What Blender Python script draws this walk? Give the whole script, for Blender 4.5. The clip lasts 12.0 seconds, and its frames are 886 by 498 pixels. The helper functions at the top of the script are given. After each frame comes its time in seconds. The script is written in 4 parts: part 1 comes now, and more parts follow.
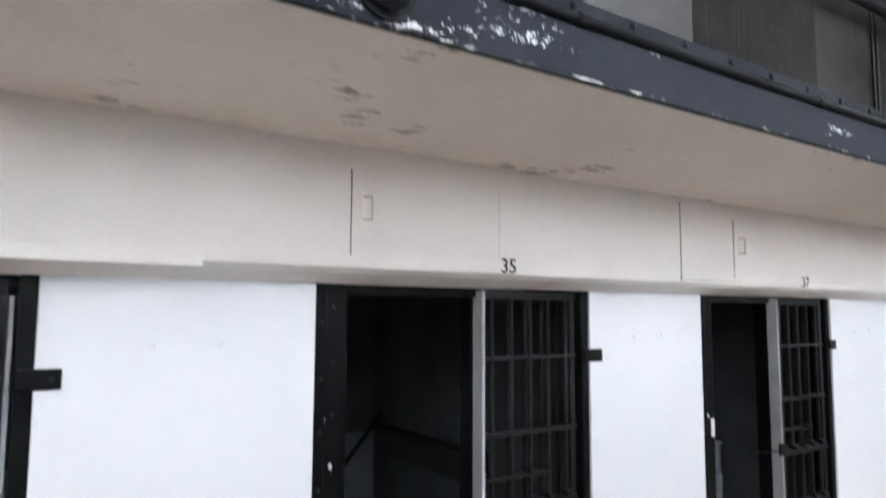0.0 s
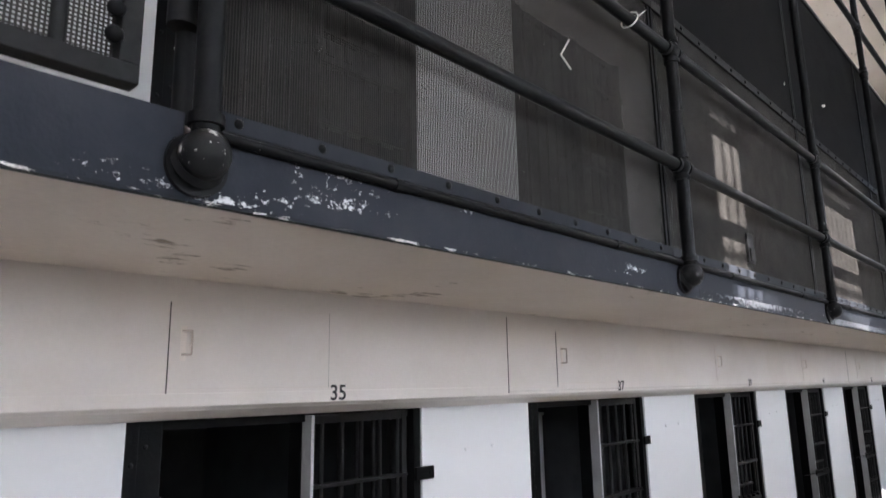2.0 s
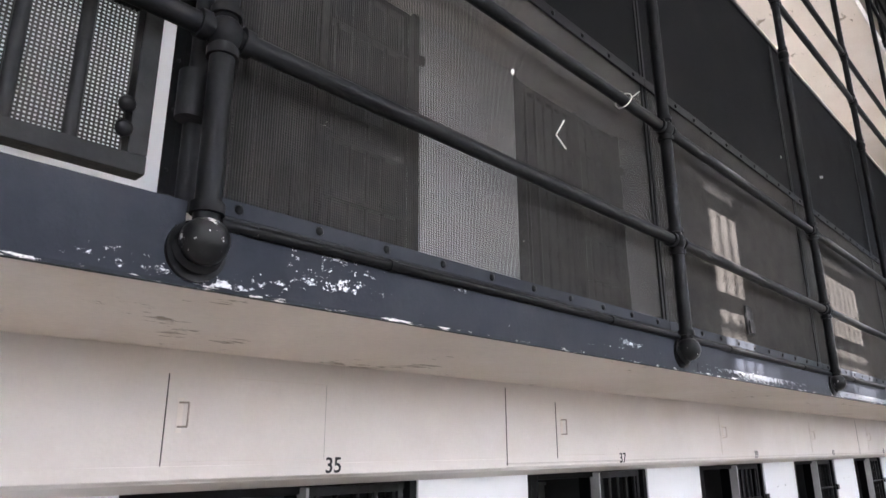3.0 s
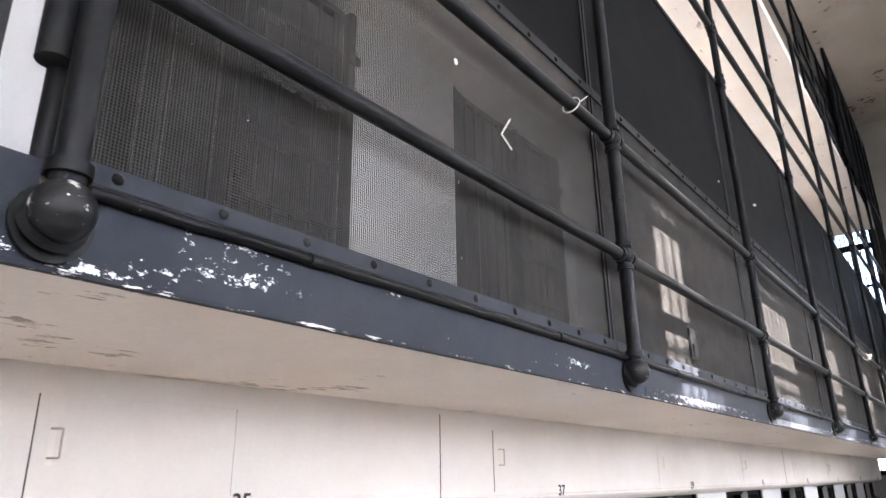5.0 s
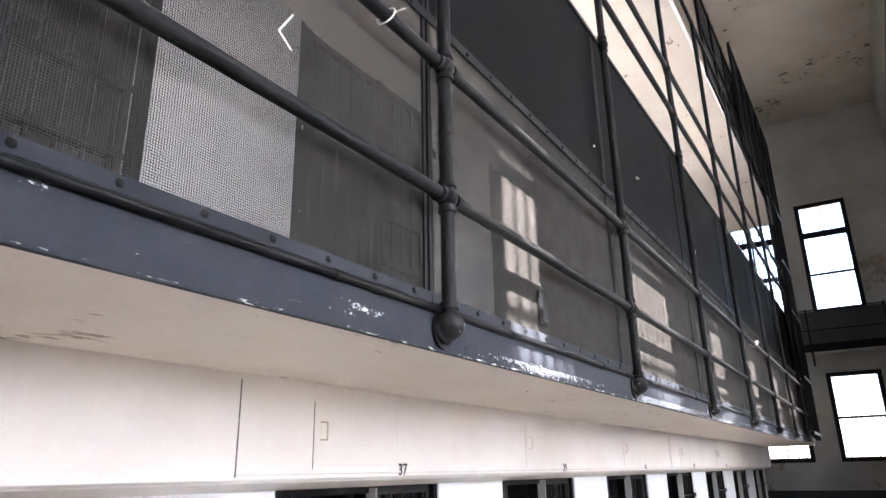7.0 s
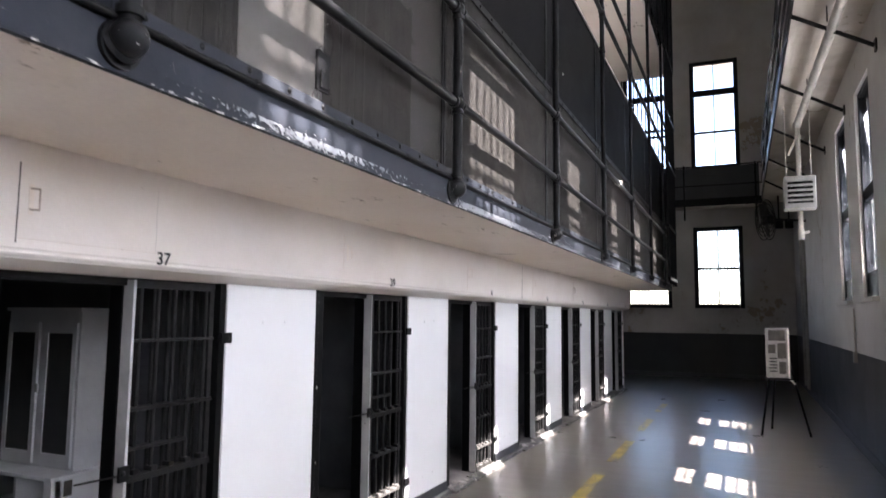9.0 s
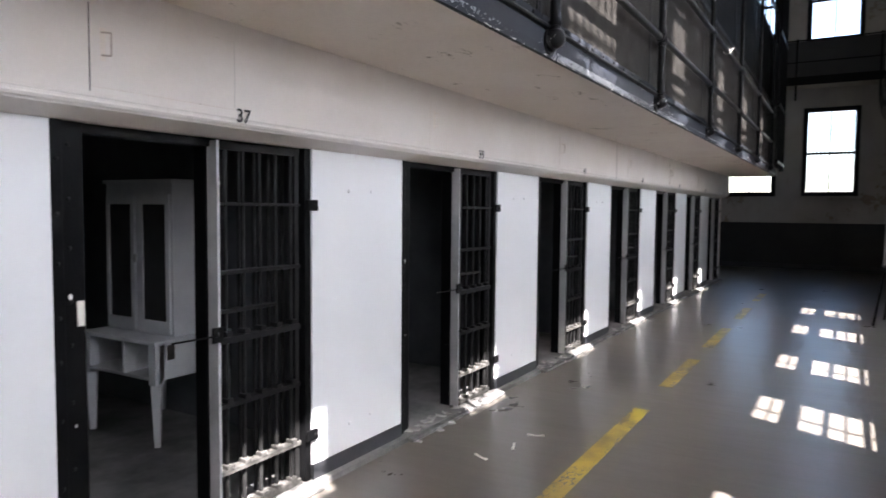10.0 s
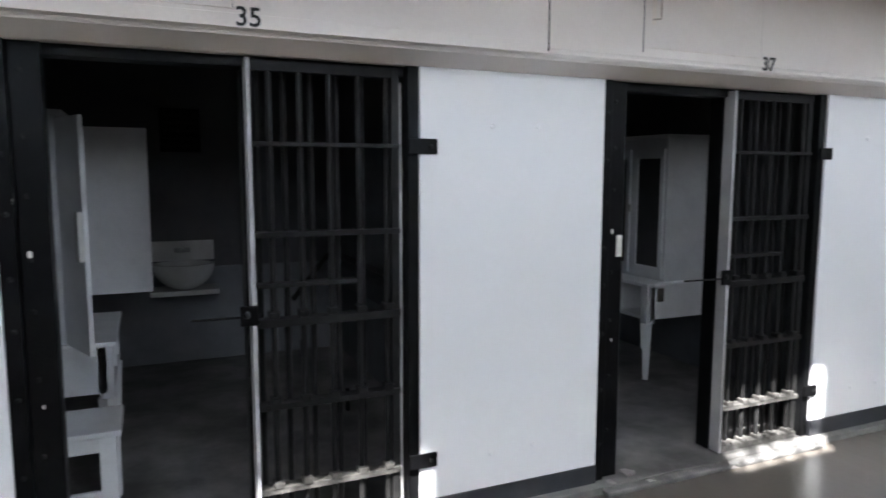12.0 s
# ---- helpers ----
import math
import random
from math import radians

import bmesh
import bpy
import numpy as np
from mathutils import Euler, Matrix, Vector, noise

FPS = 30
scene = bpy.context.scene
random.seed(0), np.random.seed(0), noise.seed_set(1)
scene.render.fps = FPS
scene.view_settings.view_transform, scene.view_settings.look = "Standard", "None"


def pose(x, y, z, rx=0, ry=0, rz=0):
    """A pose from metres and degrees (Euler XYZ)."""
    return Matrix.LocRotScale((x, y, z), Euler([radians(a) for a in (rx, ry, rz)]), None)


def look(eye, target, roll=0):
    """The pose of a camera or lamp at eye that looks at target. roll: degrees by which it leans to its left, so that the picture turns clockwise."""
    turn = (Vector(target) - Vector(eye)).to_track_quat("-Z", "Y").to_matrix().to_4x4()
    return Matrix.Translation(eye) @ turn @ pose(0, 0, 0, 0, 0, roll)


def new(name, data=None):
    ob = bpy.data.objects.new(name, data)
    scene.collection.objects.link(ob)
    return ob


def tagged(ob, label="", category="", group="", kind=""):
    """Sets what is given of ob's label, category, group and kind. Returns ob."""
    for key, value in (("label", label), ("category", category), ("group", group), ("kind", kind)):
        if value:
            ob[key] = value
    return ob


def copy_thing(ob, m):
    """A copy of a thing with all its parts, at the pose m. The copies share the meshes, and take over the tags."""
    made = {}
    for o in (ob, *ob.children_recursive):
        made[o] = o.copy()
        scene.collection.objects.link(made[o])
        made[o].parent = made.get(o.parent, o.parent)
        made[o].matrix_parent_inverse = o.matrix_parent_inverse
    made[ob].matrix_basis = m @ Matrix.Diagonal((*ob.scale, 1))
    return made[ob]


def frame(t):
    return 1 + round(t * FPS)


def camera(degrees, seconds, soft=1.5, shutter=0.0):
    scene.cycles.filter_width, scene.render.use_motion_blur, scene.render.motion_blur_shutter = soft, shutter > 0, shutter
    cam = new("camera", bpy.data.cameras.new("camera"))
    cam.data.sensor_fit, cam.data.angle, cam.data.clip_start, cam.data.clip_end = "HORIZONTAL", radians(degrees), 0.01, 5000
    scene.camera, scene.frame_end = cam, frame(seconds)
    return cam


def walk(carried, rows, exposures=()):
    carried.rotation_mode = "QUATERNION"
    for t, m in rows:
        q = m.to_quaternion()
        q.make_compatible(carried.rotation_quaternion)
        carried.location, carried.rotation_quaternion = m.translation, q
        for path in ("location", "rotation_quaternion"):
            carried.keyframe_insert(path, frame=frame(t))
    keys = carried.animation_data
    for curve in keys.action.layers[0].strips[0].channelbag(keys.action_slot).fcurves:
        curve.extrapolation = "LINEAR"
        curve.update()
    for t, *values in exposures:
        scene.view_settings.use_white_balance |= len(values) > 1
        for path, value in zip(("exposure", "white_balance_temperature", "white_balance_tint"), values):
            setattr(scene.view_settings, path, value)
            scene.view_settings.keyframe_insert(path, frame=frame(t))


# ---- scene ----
cam = camera(66.4, 12.0, shutter=0.25)
EXPOSURES = [(0, 4.14, 6300, 13), (0.5, 3.62, 6250, 12), (1.0, 3.58, 6250, 12), (1.5, 3.6, 6350, 14), (2.0, 3.6, 6450, 15), (2.5, 3.52, 6500, 17), (3.0, 4.2, 6500, 17), (5.0, 4.72, 6500, 17), (6.5, 4.8, 6500, 17), (8.5, 4.22, 6500, 19), (9.0, 4.05, 6500, 19), (9.5, 3.85, 6500, 18), (10.5, 3.62, 6400, 15), (11.5, 3.36, 6300, 13), (12, 3.45, 6250, 11)]
PATH = [
    (0, (1.582, 0.195, 1.886), (2.701, 1.842, 2.071), 0.3),
    (0.5, (1.681, 0.317, 1.767), (2.973, 1.833, 1.587), -1.2),
    (1, (1.694, 0.333, 1.789), (3.078, 1.757, 1.552), -1.5),
    (1.5, (1.641, 0.232, 1.954), (3.101, 1.592, 2.089), -1.9),
    (2, (1.61, 0.081, 2.106), (3.039, 1.424, 2.502), -1.0),
    (2.5, (1.594, 0.041, 2.154), (3.006, 1.369, 2.643), -0.3),
    (3, (1.593, 0.009, 2.156), (2.979, 1.337, 2.719), -0.2),
    (5, (1.819, 0.216, 2.151), (3.312, 1.377, 2.799), -0.8),
    (5.5, (1.949, 0.234, 2.122), (3.488, 1.338, 2.767), -1.6),
    (6, (2.123, 0.178, 2.116), (3.692, 1.24, 2.757), -2.3),
    (6.5, (2.323, 0.113, 2.095), (3.921, 1.14, 2.722), -1.7),
    (8.3, (3.07, -0.167, 1.947), (4.782, 0.707, 2.498), -1.8),
    (8.5, (3.156, -0.213, 1.919), (4.913, 0.641, 2.347), -0.9),
    (9, (3.375, -0.193, 1.815), (5.195, 0.612, 2.012), 0.6),
    (9.5, (3.574, -0.057, 1.704), (5.415, 0.724, 1.702), 0.9),
    (10, (3.603, -0.023, 1.649), (5.318, 0.999, 1.534), 0.5),
    (10.5, (3.552, -0.03, 1.63), (5.121, 1.201, 1.473), 0.9),
    (11, (3.429, 0.007, 1.588), (4.787, 1.463, 1.398), 0.6),
    (11.5, (3.282, 0.02, 1.574), (4.369, 1.684, 1.35), 0.4),
    (12, (3.118, 0.023, 1.56), (3.917, 1.843, 1.337), 0.1),
]
walk(cam, [(t, look(eye, target, roll)) for t, eye, target, roll in PATH], EXPOSURES)

# world, sun, exposure
SUN_WAY = Vector((0.50, 1.0, -1.68)).normalized()
world = bpy.data.worlds.new("world")
scene.world = world
world.use_nodes = True
wn = world.node_tree
sky = wn.nodes.new("ShaderNodeTexSky")
sky.sky_type = "NISHITA"
sky.sun_disc = False
sky.sun_elevation = math.asin(-SUN_WAY.z)
sky.sun_rotation = math.atan2(-SUN_WAY.x, -SUN_WAY.y)
wn.links.new(sky.outputs["Color"], wn.nodes["Background"].inputs["Color"])
wn.nodes["Background"].inputs["Strength"].default_value = 0.08
sun = new("sun", bpy.data.lights.new("sun", "SUN"))
sun.data.energy, sun.data.angle, sun.data.color = 5.0, radians(0.5), (1.0, 0.96, 0.91)
sun.matrix_world = look((0, 0, 20), Vector((0, 0, 20)) + SUN_WAY)

# plan: x runs along the hall, y towards the cells, z up
PITCH, DOOR0, DOOR_W, DOOR_H = 2.44, 2.66, 1.51, 2.0
WALL_Y, FASCIA_Y, SOFFIT_Z, SLAB_Z = 2.66, 2.465, 2.51, 2.70
TIER = 2.78
EDGE_Y, MESH_Y, RAIL_Y = 1.45, 1.50, 1.40
POST0, BAY = 2.27, 2.455
SOUTH_Y, EAST_X, WEST_X, NORTH_Y, TOP_Z = -1.65, 26.1, -8.0, 8.0, 13.1
BLOCK_END = 21.3
CELLS = range(-4, 8)


# window area lamps stand in for the sky's light
def sky_lamp(x, y, z, w, h, way, power):
    lamp = new("window_light", bpy.data.lights.new("window_light", "AREA"))
    lamp.data.shape, lamp.data.size, lamp.data.size_y = "RECTANGLE", w, h
    lamp.data.energy, lamp.data.color = power, (0.84, 0.89, 0.95)
    lamp.matrix_world = look((x, y, z), (x + way[0], y + way[1], z + way[2]))


SIDE_WINDOWS = [c + 4.55 * i for i in range(-4, 4) for c in (8.65, 10.75) if -7 < c + 4.55 * i < 16.5]
HIGH_WINDOWS = [3.93 + 2.5 * i for i in range(-4, 6)]
for wx in SIDE_WINDOWS:
    sky_lamp(wx, SOUTH_Y - 0.22, 3.4, 0.95, 2.4, (0, 1, -0.12), 4.9)
for wx in HIGH_WINDOWS:
    sky_lamp(wx, SOUTH_Y - 0.22, 8.2, 1.1, 3.1, (0, 1, -0.12), 2.5)

# ---- materials
def paint(name, a, b, rough=0.5, scale=3.0, bump=0.1, metal=0.0, grain=90.0, chip=None, chip_at=0.66, chip_scale=(6, 6, 6),
          spread=(0.38, 0.68), rough_var=0.12, piece=0.0, spec=0.5, mask=None, mask_at=(0, 0, 0), wave=None, speckle=0.14):
    """Colour a, weathered towards b, with fine grain; chip: a third colour in hard-edged flakes."""
    m = bpy.data.materials.new(name)
    m.use_nodes = True
    t = m.node_tree
    n, l = t.nodes, t.links
    bsdf = n["Principled BSDF"]
    geo = n.new("ShaderNodeNewGeometry")
    big = n.new("ShaderNodeTexNoise")
    big.inputs["Scale"].default_value, big.inputs["Detail"].default_value, big.inputs["Roughness"].default_value = scale, 7, 0.62
    fine = n.new("ShaderNodeTexNoise")
    fine.inputs["Scale"].default_value, fine.inputs["Detail"].default_value = grain, 4
    l.new(geo.outputs["Position"], big.inputs["Vector"])
    l.new(geo.outputs["Position"], fine.inputs["Vector"])
    ramp = n.new("ShaderNodeMapRange")
    ramp.inputs["From Min"].default_value, ramp.inputs["From Max"].default_value = spread
    l.new(big.outputs["Fac"], ramp.inputs["Value"])
    mix = n.new("ShaderNodeMix")
    mix.data_type = "RGBA"
    mix.inputs["A"].default_value, mix.inputs["B"].default_value = (*a, 1), (*b, 1)
    l.new(ramp.outputs["Result"], mix.inputs["Factor"])
    col = mix.outputs["Result"]
    speck = n.new("ShaderNodeMix")
    speck.data_type, speck.blend_type = "RGBA", "MULTIPLY"
    speck.inputs["Factor"].default_value = speckle
    l.new(col, speck.inputs["A"])
    l.new(fine.outputs["Fac"], speck.inputs["B"])
    lift = n.new("ShaderNodeMix")
    lift.data_type, lift.blend_type = "RGBA", "MULTIPLY"
    lift.inputs["Factor"].default_value = 1.0
    lift.inputs["B"].default_value = (1 + speckle / 2,) * 3 + (1,)
    l.new(speck.outputs["Result"], lift.inputs["A"])
    col = lift.outputs["Result"]
    if piece:
        info = n.new("ShaderNodeObjectInfo")
        pr = n.new("ShaderNodeMapRange")
        pr.inputs["To Min"].default_value, pr.inputs["To Max"].default_value = 1 - piece, 1 + piece
        l.new(info.outputs["Random"], pr.inputs["Value"])
        pm = n.new("ShaderNodeMix")
        pm.data_type, pm.blend_type = "RGBA", "MULTIPLY"
        pm.inputs["Factor"].default_value = 1.0
        l.new(col, pm.inputs["A"])
        l.new(pr.outputs["Result"], pm.inputs["B"])
        col = pm.outputs["Result"]
    height = fine.outputs["Fac"]
    if chip:
        mp = n.new("ShaderNodeMapping")
        mp.inputs["Scale"].default_value = chip_scale
        l.new(geo.outputs["Position"], mp.inputs["Vector"])
        cn = n.new("ShaderNodeTexNoise")
        cn.inputs["Scale"].default_value, cn.inputs["Detail"].default_value, cn.inputs["Roughness"].default_value = 1.0, 9, 0.72
        l.new(mp.outputs["Vector"], cn.inputs["Vector"])
        cr = n.new("ShaderNodeMapRange")
        cr.inputs["From Min"].default_value, cr.inputs["From Max"].default_value = chip_at, chip_at + 0.02
        l.new(cn.outputs["Fac"], cr.inputs["Value"])
        if mask:
            mm = n.new("ShaderNodeMapping")
            mm.inputs["Scale"].default_value, mm.inputs["Location"].default_value = mask, mask_at
            l.new(geo.outputs["Position"], mm.inputs["Vector"])
            mn = n.new("ShaderNodeTexNoise")
            mn.inputs["Scale"].default_value, mn.inputs["Detail"].default_value = 1.0, 2
            l.new(mm.outputs["Vector"], mn.inputs["Vector"])
            ms = n.new("ShaderNodeMath")
            ms.operation = "MULTIPLY_ADD"
            ms.inputs[1].default_value, ms.inputs[2].default_value = 0.9, -0.45
            l.new(mn.outputs["Fac"], ms.inputs[0])
            ma = n.new("ShaderNodeMath")
            l.new(ms.outputs["Value"], ma.inputs[0])
            l.new(cn.outputs["Fac"], ma.inputs[1])
            l.new(ma.outputs["Value"], cr.inputs["Value"])
        cm = n.new("ShaderNodeMix")
        cm.data_type = "RGBA"
        cm.inputs["B"].default_value = (*chip, 1)
        l.new(cr.outputs["Result"], cm.inputs["Factor"])
        l.new(col, cm.inputs["A"])
        col = cm.outputs["Result"]
        sub = n.new("ShaderNodeMath")
        sub.operation = "SUBTRACT"
        l.new(fine.outputs["Fac"], sub.inputs[0])
        l.new(cr.outputs["Result"], sub.inputs[1])
        height = sub.outputs["Value"]
    l.new(col, bsdf.inputs["Base Color"])
    rr = n.new("ShaderNodeMapRange")
    rr.inputs["To Min"].default_value, rr.inputs["To Max"].default_value = rough - rough_var, rough + rough_var
    l.new(big.outputs["Fac"], rr.inputs["Value"])
    l.new(rr.outputs["Result"], bsdf.inputs["Roughness"])
    bsdf.inputs["Metallic"].default_value = metal
    bsdf.inputs["Specular IOR Level"].default_value = spec
    bp = n.new("ShaderNodeBump")
    bp.inputs["Strength"].default_value, bp.inputs["Distance"].default_value = bump, 0.004
    l.new(height, bp.inputs["Height"])
    l.new(bp.outputs["Normal"], bsdf.inputs["Normal"])
    if wave:
        wm = n.new("ShaderNodeMapping")
        wm.inputs["Scale"].default_value = wave[0]
        l.new(geo.outputs["Position"], wm.inputs["Vector"])
        wt_ = n.new("ShaderNodeTexNoise")
        wt_.inputs["Scale"].default_value, wt_.inputs["Detail"].default_value = 1.0, 3
        l.new(wm.outputs["Vector"], wt_.inputs["Vector"])
        wb = n.new("ShaderNodeBump")
        wb.inputs["Strength"].default_value, wb.inputs["Distance"].default_value = 1.0, wave[1]
        l.new(wt_.outputs["Fac"], wb.inputs["Height"])
        l.new(wb.outputs["Normal"], bp.inputs["Normal"])
    return m


WHITE = paint("white_gloss_paint", (0.78, 0.79, 0.80), (0.762, 0.772, 0.782), 0.38, 0.8, 0.03, grain=40, speckle=0.03)
CREAM = paint("cream_paint", (0.80, 0.755, 0.715), (0.73, 0.675, 0.625), 0.6, 1.3, 0.15, grain=60, speckle=0.07)
SOFFIT = paint("soffit_paint", (0.82, 0.755, 0.69), (0.76, 0.685, 0.61), 0.7, 1.0, 0.2, grain=50, chip=(0.34, 0.28, 0.22), chip_at=0.715, chip_scale=(8, 24, 3), mask=(2.6, 2.6, 1))
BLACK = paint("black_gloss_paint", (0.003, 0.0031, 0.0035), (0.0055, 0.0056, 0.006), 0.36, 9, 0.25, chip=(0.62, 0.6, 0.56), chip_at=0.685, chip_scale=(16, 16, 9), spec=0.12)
BAR = paint("dark_bar_paint", (0.011, 0.011, 0.0112), (0.021, 0.021, 0.021), 0.42, 14, 0.25, spec=0.12)
# paler, dusty copy of BAR with the sunlight on the low bars put in
DUSTY_SUNLIT = paint("dusty_sunlit_bar", (0.10, 0.097, 0.092), (0.035, 0.034, 0.032), 0.7, 16, 0.4, spec=0.12)
RAILP = paint("rail_paint", (0.005, 0.0051, 0.0055), (0.010, 0.0102, 0.0106), 0.42, 12, 0.2, chip=(0.55, 0.53, 0.5), chip_at=0.76, chip_scale=(18, 18, 18), spec=0.12)
FOOT = paint("flaked_ball_paint", (0.008, 0.0082, 0.0088), (0.014, 0.0142, 0.0148), 0.35, 12, 0.2, chip=(0.6, 0.59, 0.57), chip_at=0.61, chip_scale=(24, 24, 24), spec=0.2)
BEAM = paint("beam_paint", (0.015, 0.018, 0.025), (0.026, 0.029, 0.036), 0.58, 5, 0.25, chip=(0.66, 0.67, 0.68), chip_at=0.725, chip_scale=(48, 40, 76), mask=(1.9, 1, 17), mask_at=(-0.165, 0, -1.6), spec=0.12)
LIP = paint("chipped_edge", (0.012, 0.0145, 0.02), (0.02, 0.023, 0.029), 0.58, 5, 0.3, chip=(0.7, 0.68, 0.65), chip_at=0.56, chip_scale=(9, 30, 60), spec=0.12)
SLATE = paint("slate_paint", (0.014, 0.0165, 0.022), (0.024, 0.027, 0.033), 0.58, 5, 0.2, chip=(0.5, 0.5, 0.5), chip_at=0.74, chip_scale=(20, 20, 20), spec=0.12)
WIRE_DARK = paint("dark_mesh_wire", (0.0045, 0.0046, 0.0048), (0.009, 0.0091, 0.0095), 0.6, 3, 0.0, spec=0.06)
WIRE = paint("mesh_wire", (0.037, 0.0352, 0.033), (0.060, 0.0565, 0.053), 0.6, 6, 0.0, spec=0.06)
GREYSTILE = paint("grey_worn_paint", (0.42, 0.42, 0.42), (0.34, 0.34, 0.34), 0.5, 7, 0.3, chip=(0.03, 0.03, 0.03), chip_at=0.655, chip_scale=(22, 22, 10))
DARKGREY = paint("wainscot_paint", (0.020, 0.021, 0.024), (0.03, 0.031, 0.034), 0.45, 1.6, 0.15)
BASE = paint("baseboard_paint", (0.03, 0.032, 0.037), (0.05, 0.052, 0.057), 0.45, 6, 0.2, chip=(0.35, 0.34, 0.32), chip_at=0.72, chip_scale=(9, 9, 14))
HALLWALL = paint("hall_wall_paint", (0.54, 0.53, 0.51), (0.44, 0.425, 0.40), 0.65, 0.9, 0.25, chip=(0.33, 0.28, 0.22), chip_at=0.70, chip_scale=(3, 3, 3), mask=(0.45, 0.45, 0.45))
STAINED = paint("stained_soffit", (0.50, 0.46, 0.40), (0.36, 0.32, 0.27), 0.8, 1.2, 0.2, chip=(0.16, 0.13, 0.10), chip_at=0.68, chip_scale=(4, 4, 4), mask=(0.9, 0.9, 0.9))
CEIL = paint("stained_ceiling", (0.60, 0.55, 0.49), (0.46, 0.40, 0.34), 0.8, 0.5, 0.3, chip=(0.12, 0.10, 0.08), chip_at=0.66, chip_scale=(3.5, 3.5, 3.5), mask=(0.5, 0.5, 0.5))
FLOOR = paint("sealed_concrete", (0.084, 0.075, 0.066), (0.130, 0.116, 0.100), 0.29, 1.1, 0.05, grain=25, rough_var=0.05, spec=0.5, spread=(0.2, 0.85), wave=((2.6, 0.7, 1), 0.006))
YELLOW = paint("worn_yellow_line", (0.46, 0.32, 0.03), (0.24, 0.18, 0.06), 0.4, 4, 0.1, chip=(0.13, 0.115, 0.098), chip_at=0.56, chip_scale=(22, 48, 6), mask=(1.6, 6, 1))
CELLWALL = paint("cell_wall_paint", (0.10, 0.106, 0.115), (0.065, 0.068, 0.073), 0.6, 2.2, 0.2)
DARKPANE = paint("dark_dusty_pane", (0.030, 0.030, 0.031), (0.05, 0.049, 0.047), 0.35, 3, 0.05)
DADO = paint("cell_dado_paint", (0.24, 0.255, 0.275), (0.17, 0.18, 0.195), 0.6, 2.2, 0.2)
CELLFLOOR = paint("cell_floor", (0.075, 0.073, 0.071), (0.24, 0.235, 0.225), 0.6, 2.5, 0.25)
RUBBLE = paint("chipped_concrete", (0.40, 0.39, 0.37), (0.22, 0.21, 0.20), 0.85, 9, 0.5, piece=0.25)
FURN = paint("grey_furniture_paint", (0.80, 0.82, 0.84), (0.70, 0.72, 0.74), 0.5, 4, 0.15, chip=(0.05, 0.045, 0.04), chip_at=0.74, chip_scale=(9, 9, 9))
FAN = paint("dusty_fan_metal", (0.06, 0.06, 0.058), (0.035, 0.034, 0.033), 0.7, 9, 0.2, spec=0.2)
INK = paint("black_stencil_ink", (0.008, 0.008, 0.008), (0.012, 0.012, 0.012), 0.6, 20, 0.0)
PORCELAIN = paint("porcelain", (0.70, 0.71, 0.70), (0.62, 0.62, 0.60), 0.15, 5, 0.02)
STEEL = paint("brushed_steel", (0.4, 0.4, 0.4), (0.3, 0.3, 0.3), 0.35, 20, 0.05, metal=1.0)
WHITEPIPE = paint("white_pipe_paint", (0.42, 0.395, 0.35), (0.31, 0.29, 0.255), 0.5, 5, 0.1)
RUST = paint("rusty_worn_paint", (0.44, 0.37, 0.31), (0.58, 0.51, 0.45), 0.7, 30, 0.2)
SILL = paint("worn_concrete_sill", (0.15, 0.147, 0.142), (0.07, 0.069, 0.068), 0.8, 7, 0.6, chip=(0.40, 0.39, 0.37), chip_at=0.60, chip_scale=(9, 14, 9))
SCUFF = paint("scuffed_beam_edge", (0.012, 0.0145, 0.02), (0.02, 0.023, 0.029), 0.58, 5, 0.3, chip=(0.26, 0.27, 0.285), chip_at=0.535, chip_scale=(34, 34, 50), mask=(0.9, 1, 14), spec=0.12)
CRACK = paint("dark_gap", (0.05, 0.045, 0.04), (0.09, 0.08, 0.07), 0.9, 9, 0.0)
PALE = paint("pale_scrap", (0.8, 0.78, 0.72), (0.7, 0.68, 0.63), 0.6, 9, 0.0)
FRAME = paint("window_frame_paint", (0.006, 0.008, 0.010), (0.01, 0.012, 0.015), 0.45, 8, 0.15, spec=0.12)
HEATER = paint("heater_enamel", (0.25, 0.245, 0.23), (0.19, 0.185, 0.175), 0.4, 5, 0.1)
GROUND = paint("dry_ground", (0.42, 0.38, 0.31), (0.33, 0.30, 0.24), 0.9, 0.2, 0.3, grain=8)
PAPER = paint("poster_board", (0.26, 0.25, 0.235), (0.17, 0.165, 0.155), 0.5, 9, 0.0)
GLASS = bpy.data.materials.new("window_glass")
GLASS.use_nodes = True
gb = GLASS.node_tree.nodes["Principled BSDF"]
gb.inputs["Transmission Weight"].default_value, gb.inputs["Roughness"].default_value, gb.inputs["IOR"].default_value = 1.0, 0.03, 1.45


# ---- mesh helpers
def box(bm, x0, x1, y0, y1, z0, z1, bevel=0.0):
    r = bmesh.ops.create_cube(bm, size=1.0, matrix=Matrix.LocRotScale(((x0 + x1) / 2, (y0 + y1) / 2, (z0 + z1) / 2), None, (abs(x1 - x0), abs(y1 - y0), abs(z1 - z0))))
    if bevel:
        es = list({e for v in r["verts"] for e in v.link_edges})
        bmesh.ops.bevel(bm, geom=es, offset=bevel, segments=2, affect="EDGES", profile=0.6)
    return bm


